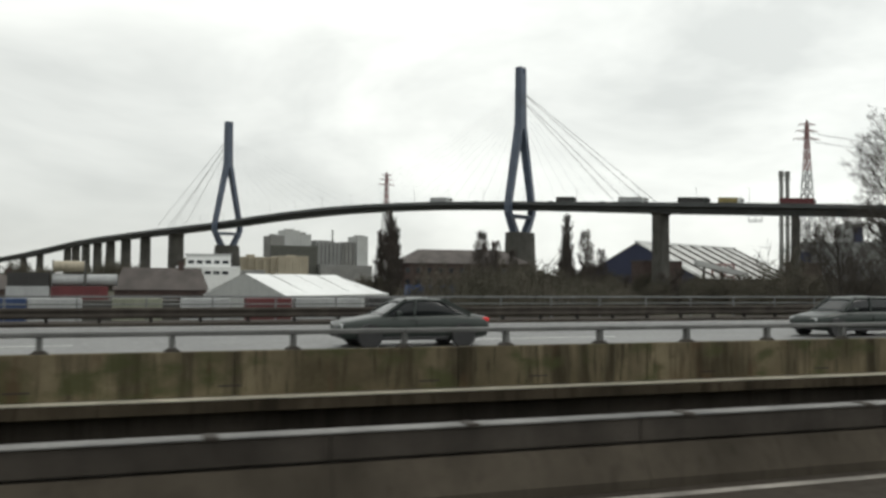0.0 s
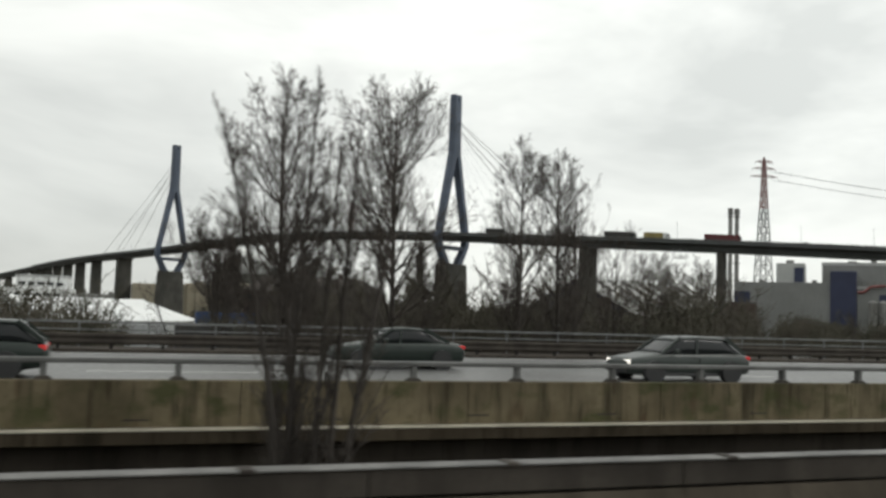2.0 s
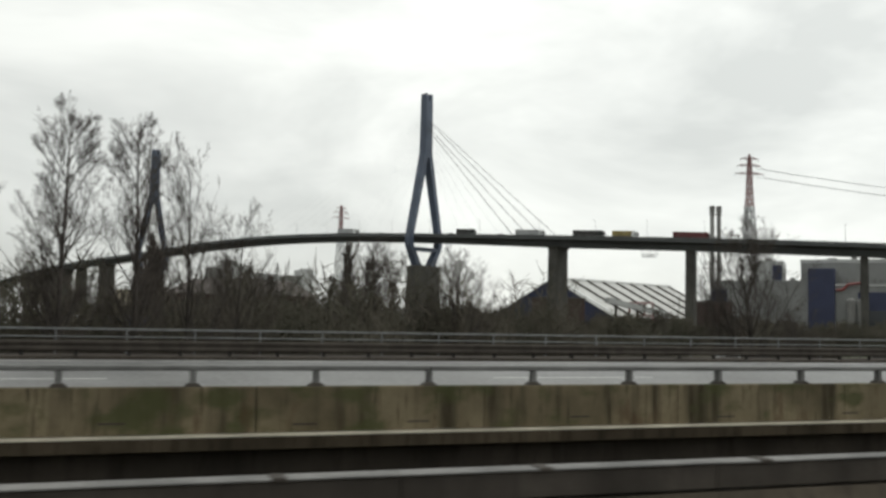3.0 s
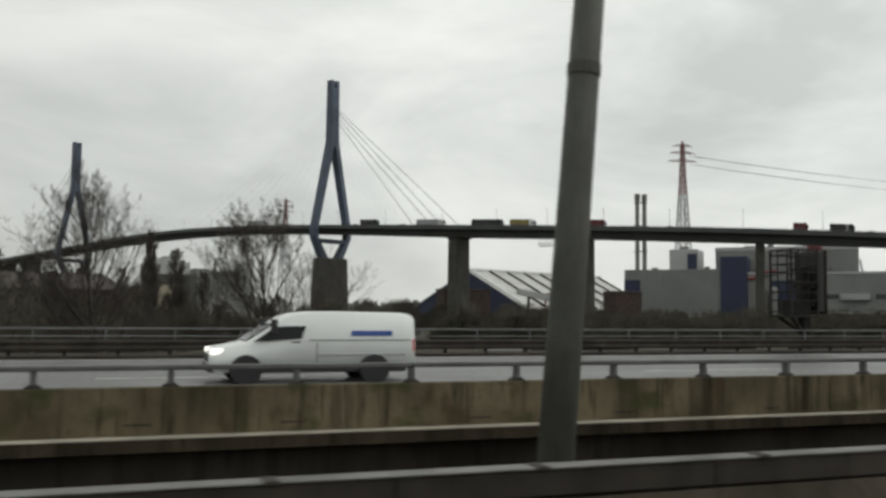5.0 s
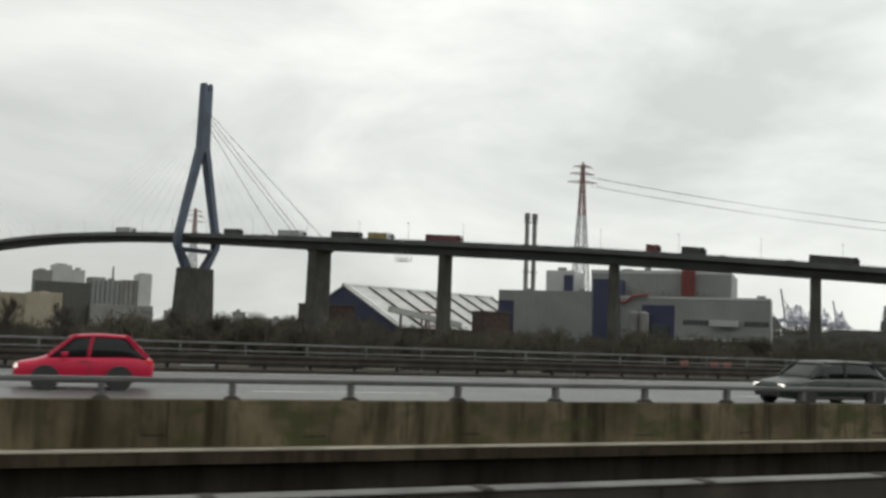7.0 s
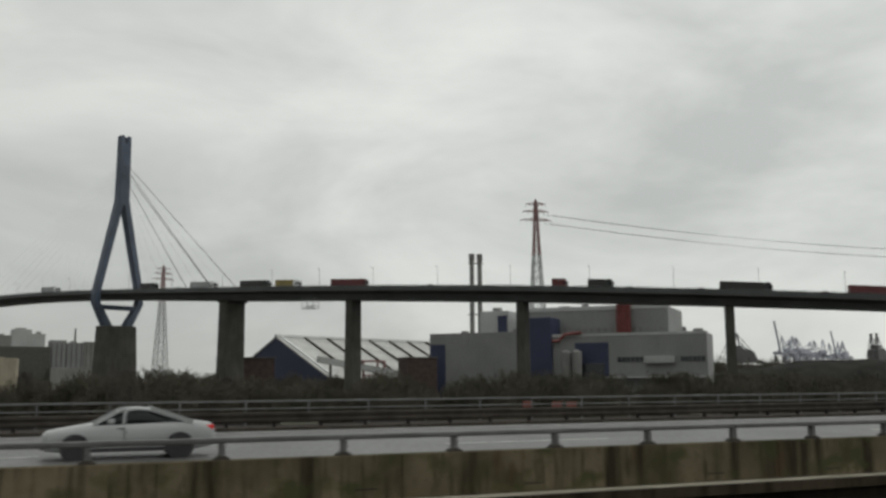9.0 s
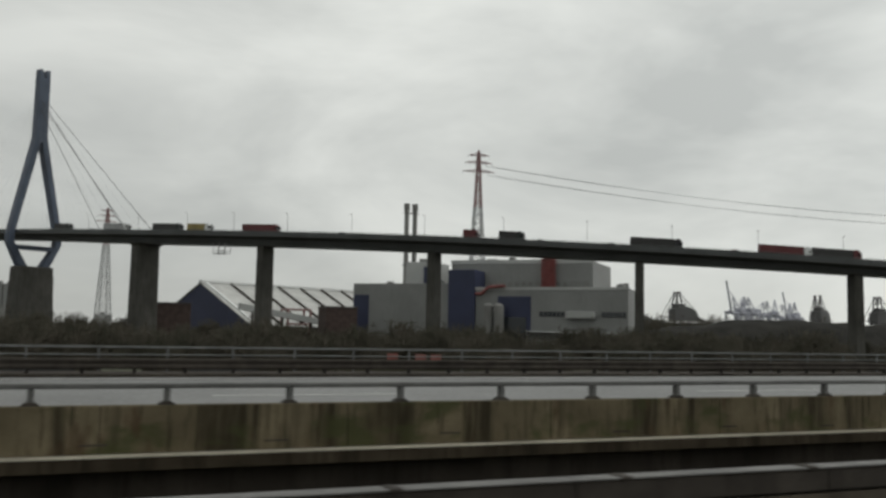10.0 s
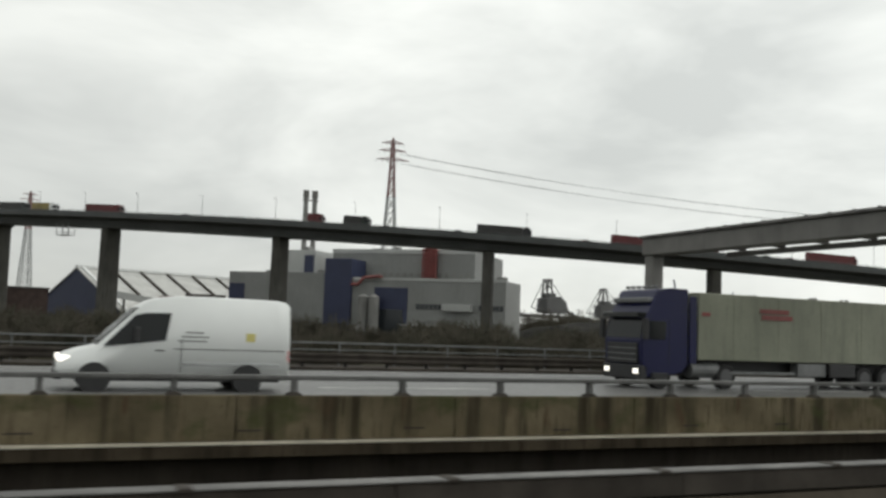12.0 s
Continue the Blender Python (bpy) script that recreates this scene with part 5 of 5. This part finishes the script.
portal = thing("sign_portal", "grey steel sign portal with small lamps spanning the motorway", "sign portal", pose(323.8, 0, 0))
PY = 39.5
part("leg", rbox(-0.35, 0.35, PY - 0.35, PY + 0.35, GZ - 0.3, 6.3, 0.05), M["portal_grey"], portal)
part("leg", rbox(-0.35, 0.35, 17.0, 17.7, GZ - 0.3, 6.3, 0.05), M["portal_grey"], portal)
beam = part("beam", rbox(-0.5, 0.5, 16.9, PY + 0.4, 6.31, 7.2, 0.05), M["portal_grey"], portal)
part("beam_lip", rbox(-0.65, 0.65, 16.8, PY + 0.5, 7.21, 7.36, 0.03), M["galv_top"], beam)
part("lower_beam", rbox(0.9, 1.15, 17.8, PY - 4.5, 6.05, 6.3, 0.03), M["portal_grey"], portal)
for k in range(14):
    y = PY - 4.2 - 1.25 * k
    part("sign_lamp", rbox(-0.1, 0.1, y - 0.05, y + 0.05, 7.37, 7.5, 0.02), M["dark_steel"], portal)
    if k % 2:
        part("bracket", rbox(0.5, 1.3, y - 0.05, y + 0.05, 6.31, 6.45, 0.01), M["dark_steel"], portal)


# ---------------------------------------------------------------- vehicles
def ring(x, zb, zt, w, cut=0.12):
    return [(x, -w + cut, zb), (x, -w, zb + cut), (x, -w, zt - 0.16), (x, -w + 0.09, zt), (x, w - 0.09, zt), (x, w, zt - 0.16), (x, w, zb + cut), (x, w - cut, zb)]


def wheel(parent, x, y, r, w=0.2):
    s = 1 if y > 0 else -1
    tyre = tube(bmesh.new(), (x, y - w / 2, r), (x, y + w / 2, r), r, n=20)
    bmesh.ops.bevel(tyre, geom=[e for e in tyre.edges if abs(e.verts[0].co.y - e.verts[1].co.y) < 1e-4], offset=0.03, segments=1, affect="EDGES")
    wh = part("wheel", tyre, M["tyre"], parent, smooth=False)
    part("rim", tube(bmesh.new(), (x, y + s * (w / 2 - 0.02), r), (x, y + s * (w / 2 + 0.015), r), r * 0.66, r * 0.6, n=14), M["rim"], wh)


def smooth_loft(stations, section, steps=4):
    """Lofts a rounded section along x; the stations' values glide from one to the next."""
    rows = [Vector(q) for q in stations]
    rings = []
    for i in range(len(rows) - 1):
        k = [rows[max(0, min(len(rows) - 1, j))] for j in (i - 1, i, i + 1, i + 2)]
        for n in range(steps if i < len(rows) - 2 else steps + 1):
            f = n / steps
            q = k[1].lerp(k[2], f * f * (3 - 2 * f) * 0.5 + f * 0.5)
            rings.append(section(*q))
    return loft(bmesh.new(), rings)


def body_ring(x, zb, zt, w):
    """Car body across: rounded sill, bulging flank, soft shoulder."""
    h = zt - zb
    half = [(0.0, 1.0), (0.6, 0.995), (0.86, 0.96), (0.955, 0.88), (0.99, 0.74), (1.0, 0.55), (0.985, 0.3), (0.95, 0.1), (0.86, 0.0)]
    return [(x, w * a, zb + h * c) for a, c in half] + [(x, -w * a, zb + h * c) for a, c in half[:0:-1]]


def car(name, label, m, L, color, roof, belt=0.93, W=0.88, nose=0.74, tailz=0.95, lit=True):
    """Car facing -x. roof: screen foot, roof start, roof end, rear foot, height."""
    t = thing(name, label, "car", m, "cars on the motorway")
    a, b0, c, d, h = roof
    body = smooth_loft([(0, 0.36, nose - 0.1, W * 0.7), (0.1, 0.24, nose, W * 0.86), (0.55, 0.2, nose + 0.08, W * 0.97), (a, 0.19, belt, W),
                        (L * 0.5, 0.19, belt + 0.02, W), (L * 0.78, 0.19, belt + 0.03, W), (L - 0.45, 0.22, tailz, W * 0.96), (L - 0.08, 0.28, tailz - 0.06, W * 0.88), (L, 0.38, tailz - 0.2, W * 0.76)], body_ring)
    part("body", body, M[color], t, smooth=True)
    zb = belt - 0.06

    def hoop(x, z, w, lo):
        g = z - lo
        half = [(0.0, g), (0.55, g * 0.995), (0.74, g * 0.97), (0.84, g * 0.86), (0.93, g * 0.45), (1.0, 0.0)]
        return [(x, w * p, lo + q) for p, q in half] + [(x, -w * p, lo + q) for p, q in half[:0:-1]]
    mid = (b0 + c) / 2
    cabin = smooth_loft([(a, belt + 0.01, W * 0.9, zb), (b0 - 0.12, h - 0.1, W * 0.89, zb), (b0 + 0.15, h - 0.03, W * 0.89, zb), (mid, h, W * 0.89, zb), (c - 0.1, h - 0.03, W * 0.88, zb), (c + 0.12, h - 0.1, W * 0.87, zb), (d, tailz - 0.01, W * 0.86, zb)], hoop)
    part("cabin_glass", cabin, M["glass"], t, "dark tinted windows", smooth=True)

    def shell(x, z, w, lift):
        return [(x, w * p, z + q) for p, q in ((0.0, 0.03), (0.6, 0.025), (0.9, 0.0), (1.0, -0.06))] + [(x, w * p, z + q) for p, q in ((-1.0, -0.06), (-0.9, 0.0), (-0.6, 0.025))]
    top = smooth_loft([(b0 - 0.16, h - 0.1, W * 0.74, 0), (b0 + 0.1, h - 0.03, W * 0.76, 0), (mid, h, W * 0.77, 0), (c - 0.05, h - 0.03, W * 0.76, 0), (c + 0.16, h - 0.1, W * 0.73, 0)], shell)
    part("roof", top, M[color], t, smooth=True)
    for s in (-1, 1):
        for (xa, za), (xb, zb2), w in (((a, belt), (b0, h), 0.07), ((a + (c - a) * 0.52, belt), (a + (c - a) * 0.56, h), 0.08), ((d, tailz), (c, h), 0.12)):
            part("pillar", bar(bmesh.new(), (xa, s * W * 0.905, za - 0.02), (xb, s * W * 0.745, zb2 - 0.02), 0.06, w), M[color], t)
        part("mirror", rbox(a + 0.35, a + 0.52, s * W + (0.02 if s > 0 else -0.16), s * W + (0.16 if s > 0 else -0.02), belt, belt + 0.13, 0.03), M[color], t)
        part("headlight", rbox(0.03, 0.3, s * W * 0.62 - 0.16, s * W * 0.62 + 0.16, nose - 0.19, nose - 0.05, 0.03), M["lamp_on" if lit else "lamp_off"], t)
        part("tail_light", rbox(L - 0.28, L - 0.03, s * W * 0.74 - 0.12, s * W * 0.74 + 0.14, tailz - 0.24, tailz - 0.1, 0.03), M["tail"], t)
        part("sill", rbox(L * 0.26, L * 0.7, s * W - 0.05, s * W + 0.02, 0.2, 0.3, 0.02), M["trim"], t)
        part("door_line", rbox(a + (c - a) * 0.54, a + (c - a) * 0.54 + 0.015, s * W - 0.02, s * W + 0.006, 0.32, belt - 0.14, 0.003), M["trim"], t)
        part("door_handle", rbox(a + (c - a) * 0.42, a + (c - a) * 0.42 + 0.18, s * W - 0.01, s * W + 0.025, belt - 0.15, belt - 0.12, 0.008), M["trim"], t)
        for x in (0.82, L - 0.95):
            part("wheel_arch", tube(bmesh.new(), (x, s * W - 0.16, 0.32), (x, s * W + 0.008, 0.32), 0.365, n=18), M["trim"], t)
            wheel(t, x, s * (W - 0.08), 0.315)
    part("bumper", rbox(-0.02, 0.14, -W * 0.7, W * 0.7, 0.28, 0.42, 0.03), M["trim"], t)
    part("number_plate", rbox(L - 0.01, L + 0.012, -0.26, 0.26, 0.55, 0.66, 0.004), M["box_white"], t)
    return t


SEDAN, HATCH, WAGON = (1.25, 2.0, 3.15, 4.05, 1.42), (1.0, 1.75, 3.1, 3.55, 1.52), (1.2, 1.95, 3.75, 4.4, 1.46)
car("saloon_car", "grey-green saloon car with tinted windows on a wet motorway", pose(9.3, 26.2, 0), 4.7, "p_grey", SEDAN, lit=False)
car("estate_car", "dark olive-green estate car with a lit tail light", pose(27.4, 27.0, 0), 4.6, "p_dark", WAGON, lit=False)
car("hatchback", "dark green estate car with pale reflections", pose(44.6, 26.1, 0), 4.5, "p_dark", WAGON)
car("estate_car", "silver-grey estate car on a wet motorway", pose(66.1, 26.0, 0), 4.7, "p_grey", WAGON)
car("saloon_car", "dark red-grey saloon car", pose(57.8, 31.0, 0), 4.7, "p_dark", SEDAN)
car("compact_car", "silver compact car with lit headlights", pose(151.4, 26.2, 0), 4.3, "p_silver", (1.0, 1.75, 3.2, 3.95, 1.5))
car("hatchback", "bright red small hatchback with lit headlights", pose(169.4, 28.8, 0), 3.7, "p_red", (0.85, 1.55, 2.9, 3.5, 1.55), W=0.82)
car("estate_car", "dark grey estate car with lit headlights", pose(192.9, 25.0, 0), 4.9, "p_dark", (1.2, 1.95, 4.1, 4.75, 1.5))
car("coupe", "silver coupe with long sloping rear window", pose(218.1, 27.2, 0), 4.4, "p_silver", (1.25, 2.0, 2.7, 3.8, 1.33), lit=False)


def van(name, label, m, L, H, W, color, hood, screen, lettering):
    """Panel van facing -x."""
    t = thing(name, label, "van", m, "vans on the motorway")
    r = lambda x, zb, zt, w, k=0.86: [(x, -w, zb), (x, -w, zb + (zt - zb) * 0.55), (x, -w * k, zt - 0.04), (x, -w * k + 0.08, zt), (x, w * k - 0.08, zt), (x, w * k, zt - 0.04), (x, w, zb + (zt - zb) * 0.55), (x, w, zb)]
    zh = 1.2 if H > 2.4 else 1.12
    body = loft(bmesh.new(), [r(0.0, 0.45, 0.72, W * 0.72), r(0.06, 0.36, 0.86, W * 0.84), r(0.18, 0.32, 0.97, W * 0.92), r(hood * 0.55, 0.3, zh - 0.1, W * 0.98), r(hood, 0.3, zh, W), r(screen, 0.3, H - 0.34, W), r(screen + 0.25, 0.3, H - 0.17, W),
                              r(screen + 0.6, 0.3, H - 0.06, W), r(screen + 1.1, 0.3, H - 0.01, W), r(L * 0.65, 0.3, H, W), r(L - 0.4, 0.3, H - 0.02, W), r(L - 0.12, 0.31, H - 0.07, W * 0.985), r(L, 0.34, H - 0.17, W * 0.96)])
    part("body", body, M[color], t, "white painted panels", smooth=True)
    f = lambda k: hood + (screen - hood) * k
    g = lambda k: zh + (H - 0.34 - zh) * k
    part("windscreen", loft(bmesh.new(), [[(f(k) - 0.03, s * W * 0.8, g(k) + 0.02) for s in (-1, 1)] + [(f(k) + 0.05, s * W * 0.8, g(k) + 0.0) for s in (1, -1)] for k in (0.04, 0.95)]), M["glass"], t)
    for s in (-1, 1):
        win = bmesh.new()
        pts = [(f(0.0) + 0.2, g(0.02)), (f(0.75) + 0.16, g(0.78)), (f(0.86) + 0.3, g(0.84)), (screen + 0.84, g(0.86)), (screen + 0.72, g(0.18)), (f(0.4) + 0.3, g(0.06))]
        loft(win, [[(x, s * (W + o - 0.14 * max(0, (z - 1.4)) / H), z) for x, z in pts] for o in (-0.02, 0.018)])
        part("side_window", win, M["glass"], t, "dark cab window")
        part("headlight", rbox(0.02, 0.35, s * W * 0.72 - 0.14, s * W * 0.72 + 0.14, 0.78, 0.94, 0.03), M["lamp_on"], t)
        part("tail_light", rbox(L - 0.1, L - 0.015, s * W * 0.9 - 0.07, s * W * 0.9 + 0.06, 0.85, 1.2, 0.02), M["tail"], t)
        part("mirror", rbox(screen - 0.15, screen + 0.02, s * (W + 0.1) - 0.1, s * (W + 0.1) + 0.1, 1.35, 1.75, 0.03), M["trim"], t)
        part("side_strip", rbox(screen + 1.2, L - 0.3, s * W - 0.02, s * W + 0.02, 0.72, 0.8, 0.01), M["mast_grey"], t)
        part("door_seam", rbox(screen + 1.15, screen + 1.17, s * W - 0.02, s * W + 0.006, 0.4, H * 0.55, 0.003), M["galv"], t)
        part("door_handle", rbox(screen + 0.45, screen + 0.7, s * W - 0.01, s * W + 0.03, 1.1, 1.14, 0.01), M["trim"], t)
        part("side_crease", rbox(screen + 0.95, L - 0.15, s * W - 0.012, s * W + 0.008, 1.16, 1.19, 0.004), M["galv"], t)
        part("sill", rbox(0.5, L - 0.3, s * W - 0.06, s * W + 0.015, 0.28, 0.42, 0.02), M["trim"], t)
        for x in (0.95, L - 1.25):
            part("wheel_arch", tube(bmesh.new(), (x, s * W - 0.2, 0.36), (x, s * W + 0.008, 0.36), 0.42, n=18), M["trim"], t)
            wheel(t, x, s * (W - 0.1), 0.35)
        for x0, x1, z0, z1, col in lettering:
            part("marking", rbox(x0, x1, s * W - 0.012, s * W + 0.014, z0, z1, 0.004), M[col], t)
    part("grille", rbox(-0.02, 0.1, -W * 0.5, W * 0.5, 0.55, 0.78, 0.03), M["trim"], t)
    part("bumper", rbox(-0.04, 0.2, -W * 0.86, W * 0.86, 0.3, 0.52, 0.04), M["trim"], t)
    return t


van("delivery_van", "white low-roof delivery van with a blue side marking", pose(124.9, 26.5, 0), 5.8, 1.98, 0.95, "p_white", 0.95, 1.75, [(3.9, 5.1, 1.3, 1.44, "blue_mark")])
van("panel_van", "white high-roof panel van with small side markings", pose(294.2, 27.2, 0), 6.3, 2.66, 0.99, "p_white", 0.95, 2.05,
    [(3.3, 3.8, 1.62, 1.66, "grey_clad"), (3.2, 3.95, 1.5, 1.54, "grey_clad"), (3.1, 3.9, 1.38, 1.42, "grey_clad"), (5.0, 5.26, 1.42, 1.66, "yellow")])


def lorry(name, label, m, cab_color, box_color, length, high=4.0, lit=True, marks=False, group="lorries"):
    """Tractor and semi-trailer facing -x."""
    t = thing(name, label, "lorry", m, group)
    W = 1.24
    prof = [(0.25, 0.45), (0.05, 1.0), (0.02, 1.9), (0.2, 2.75), (0.75, high - 0.1), (1.3, high - 0.02), (2.25, high - 0.02), (2.25, 0.9), (1.9, 0.6), (0.6, 0.45)]
    cabm = loft(bmesh.new(), [[(x, y, z) for x, z in prof] for y in (-W, W)])
    bmesh.ops.bevel(cabm, geom=[e for e in cabm.edges], offset=0.05, segments=1, affect="EDGES")
    cabo = part("cab", cabm, M[cab_color], t)
    part("windscreen", loft(bmesh.new(), [[(x0 - 0.03, y, z0), (x1 - 0.03, y, z1), (x1 + 0.08, y, z1), (x0 + 0.08, y, z0)] for y in (-W + 0.12, W - 0.12) for x0, z0, x1, z1 in ((0.03, 1.95, 0.19, 2.7),)]), M["glass"], cabo)
    part("sun_visor", rbox(-0.15, 0.25, -W + 0.08, W - 0.08, 2.74, 2.95, 0.03), M["glass"], cabo)
    part("grille", rbox(-0.03, 0.12, -W * 0.8, W * 0.8, 0.95, 1.75, 0.03), M["trim"], cabo)
    part("bumper", rbox(-0.05, 0.3, -W, W, 0.35, 0.9, 0.05), M["trim"], cabo)
    for s in (-1, 1):
        part("headlight", rbox(-0.07, 0.08, s * 0.95 - 0.16, s * 0.95 + 0.16, 0.58, 0.76, 0.02), M["lamp_on" if lit else "lamp_off"], cabo)
        part("side_window", rbox(0.35, 1.15, s * W - 0.02, s * W + 0.02, 1.9, 2.62, 0.01), M["glass"], cabo)
        part("mirror", rbox(-0.05, 0.12, s * (W + 0.18) - 0.12, s * (W + 0.18) + 0.12, 1.9, 2.7, 0.03), M["trim"], cabo)
    part("trailer_body", rbox(2.75, length, -W, W, 1.15, high - 0.12, 0.03), M[box_color], t)
    rib = mesh_of("side_rib", rbox(-0.04, 0.04, -W - 0.012, -W + 0.005, 1.2, high - 0.2, 0.004), M[box_color])
    for k in range(int((length - 3.2) / 2.4)):
        part("side_rib", rib, None, t).location.x = 4.6 + 2.4 * k
    part("chassis", rbox(1.2, length - 0.1, -0.5, 0.5, 0.62, 1.12, 0.03), M["trim"], t)
    part("visor_lip", rbox(0.3, 0.62, -W + 0.1, W - 0.1, high - 0.62, high - 0.42, 0.05), M["galv"], cabo)
    for k in range(3):
        part("grille_bar", rbox(-0.045, 0.0, -W * 0.75, W * 0.75, 1.08 + 0.22 * k, 1.12 + 0.22 * k, 0.01), M["galv"], cabo)
    for s in (-1, 1):
        part("door_seam", rbox(1.3, 1.32, s * W - 0.01, s * W + 0.008, 0.95, 2.7, 0.003), M["trim"], cabo)
        part("side_deflector", rbox(2.27, 2.62, s * W - 0.06, s * W, 1.0, high - 0.3, 0.02), M[cab_color], cabo)
        part("step", rbox(0.45, 1.2, s * W - 0.12, s * W + 0.015, 0.42, 0.62, 0.02), M["trim"], cabo)
        part("underrun_skirt", rbox(length * 0.5 + 1.7, length - 4.9, s * W - 0.08, s * W - 0.03, 0.55, 1.12, 0.02), M["trim"], t) if length > 14 else None
    part("fuel_tank", tube(bmesh.new(), (2.5, -W + 0.35, 0.75), (3.9, -W + 0.35, 0.75), 0.32, n=14), M["galv"], t)
    part("side_box", rbox(length * 0.5, length * 0.5 + 1.6, -W + 0.05, -W + 0.5, 0.55, 1.1, 0.03), M["galv"], t)
    part("side_guard", rbox(4.2, length * 0.5 - 0.2, -W + 0.02, -W + 0.1, 0.6, 0.72, 0.02), M["galv"], t)
    for x in (0.95, 3.9 if length < 10 else 4.2, length - 4.2, length - 2.9, length - 1.6):
        for s in (-1, 1):
            if x > 1.5 or s:
                wheel(t, x, s * (W - 0.2), 0.5, 0.34)
    if marks:
        part("marking", rbox(5.9, 7.5, -W - 0.035, -W - 0.026, 3.12, 3.3, 0.003), M["red"], t, "red bars")
        part("marking", rbox(6.0, 7.7, -W - 0.035, -W - 0.026, 2.86, 3.06, 0.003), M["red"], t, "red bars")
        part("marking", rbox(2.9, 3.3, -W - 0.035, -W - 0.026, 2.9, 3.05, 0.003), M["red"], t, "red bars")
        for k in range(6):
            part("roof_lamp", rbox(0.8, 0.95, -1.0 + 0.36 * k, -0.85 + 0.36 * k, high - 0.04, high + 0.08, 0.02), M["galv"], cabo)
    return t


lorry("articulated_lorry", "dark blue cab pulling a pale green container trailer", pose(315.0, 30.0, 0), "p_blue", "box_green", 16.2, 3.95, marks=True)


# vehicles queuing on the high bridge
def on_deck(x, side, back=False):
    u = deck_u(x)
    p, d = deck_at(u)
    n = Vector((-d.y, d.x, 0)).normalized()
    e = Vector((d.x, d.y, 0))
    slope = math.degrees(math.atan2(deck_at(min(u + 0.05, len(LINE) - 1.01))[0][2] - p[2], 1e-9 + (deck_at(min(u + 0.05, len(LINE) - 1.01))[0].xy - p.xy).length))
    yaw = math.degrees(math.atan2(e.y, e.x)) + (180 if not back else 0)
    return Matrix.Translation((p.x + n.x * side, p.y + n.y * side, p[2] - 1.0)) @ pose(0, 0, 0, 0, slope if not back else -slope, yaw)


G = "vehicles on the high bridge"
for x, cabc, boxc, ln, lab in ((211, "p_white", "box_white", 16.5, "white lorry with box trailer on the bridge"), (297, "p_dark", "box_black", 16.5, "dark container lorry on the bridge"), (306.9, "p_white", "box_yellow", 12.5, "lorry with yellow tarpaulin on the bridge"),
                               (328, "box_red", "box_red", 16.5, "dark red container lorry on the bridge"), (386, "box_red", "box_red", 5.5, "small red lorry on the bridge"), (398, "p_dark", "box_black", 9, "short dark lorry on the bridge"),
                               (438.6, "p_black", "box_black", 17, "black container lorry on the bridge"), (474.6, "p_white", "box_red", 17, "lorry with red container on the bridge"), (489, "box_red", "box_black", 16, "dark tank lorry on the bridge"),
                               (256, "p_dark", "box_black", 12, "dark lorry on the bridge"), (278.5, "p_white", "box_white", 16.5, "white coach-like lorry on the bridge"), (530, "box_red", "box_red", 16, "red lorry on the bridge")):
    lorry("lorry", lab, on_deck(x, -5.2, True) @ pose(0, 0, 0, 0, 0, 180), cabc, boxc, ln, 3.9, False, group=G)
for x, col, lab in ((349, "p_dark", "dark car on the bridge"), (422, "p_dark", "dark car on the bridge"), (404, "p_white", "white van-like car on the bridge"), (175, "p_grey", "grey car on the bridge"), (118, "p_dark", "dark car on the bridge"),
                    (222, "p_dark", "dark car on the bridge"), (266, "p_silver", "silver car on the bridge"), (455, "p_red", "red car on the bridge"), (505, "p_dark", "dark car on the bridge"), (512, "p_red", "red car on the bridge"), (249, "p_grey", "grey car on the bridge")):
    c = car("car", lab, on_deck(x, -5.2, True) @ pose(0, 0, 0, 0, 0, 180), 4.4, col, HATCH, lit=False)
    tagged(c, group=G)

# small things beside the works
for x, y, a in ((312, 236, 10), (321, 232, 10), (330, 229, 20), (298, 240, 5)):
    v = van("parked_van", "white van parked beside scrub", pose(x, y, GZ + 2.2, 0, 0, a), 5.0, 2.3, 0.95, "p_white", 0.95, 1.75, [])
    tagged(v, group="parked vans")
solid("parking_yard", cube(285, 345, 222, 250, GZ - 0.2, GZ + 2.2), M["yard"], "raised asphalt parking yard", "platform", "structure")
for x, y in ((311, 183), (315, 177), (318, 176)):
    b = thing("site_barrier", "orange plastic site barrier", "barrier", pose(x, y, GZ + 2.8), "site barriers")
    part("panel", rbox(-1.2, 1.2, -0.1, 0.1, 0.3, 1.6, 0.05), M["orange"], b)
    for s in (-0.9, 0.9):
        part("foot", rbox(s - 0.2, s + 0.2, -0.4, 0.4, 0, 0.29, 0.03), M["trim"], b)
solid("site_mound", cube(295, 330, 170, 190, GZ - 0.2, GZ + 2.8), M["ground"], "low earth platform of a building site", "platform", "structure")
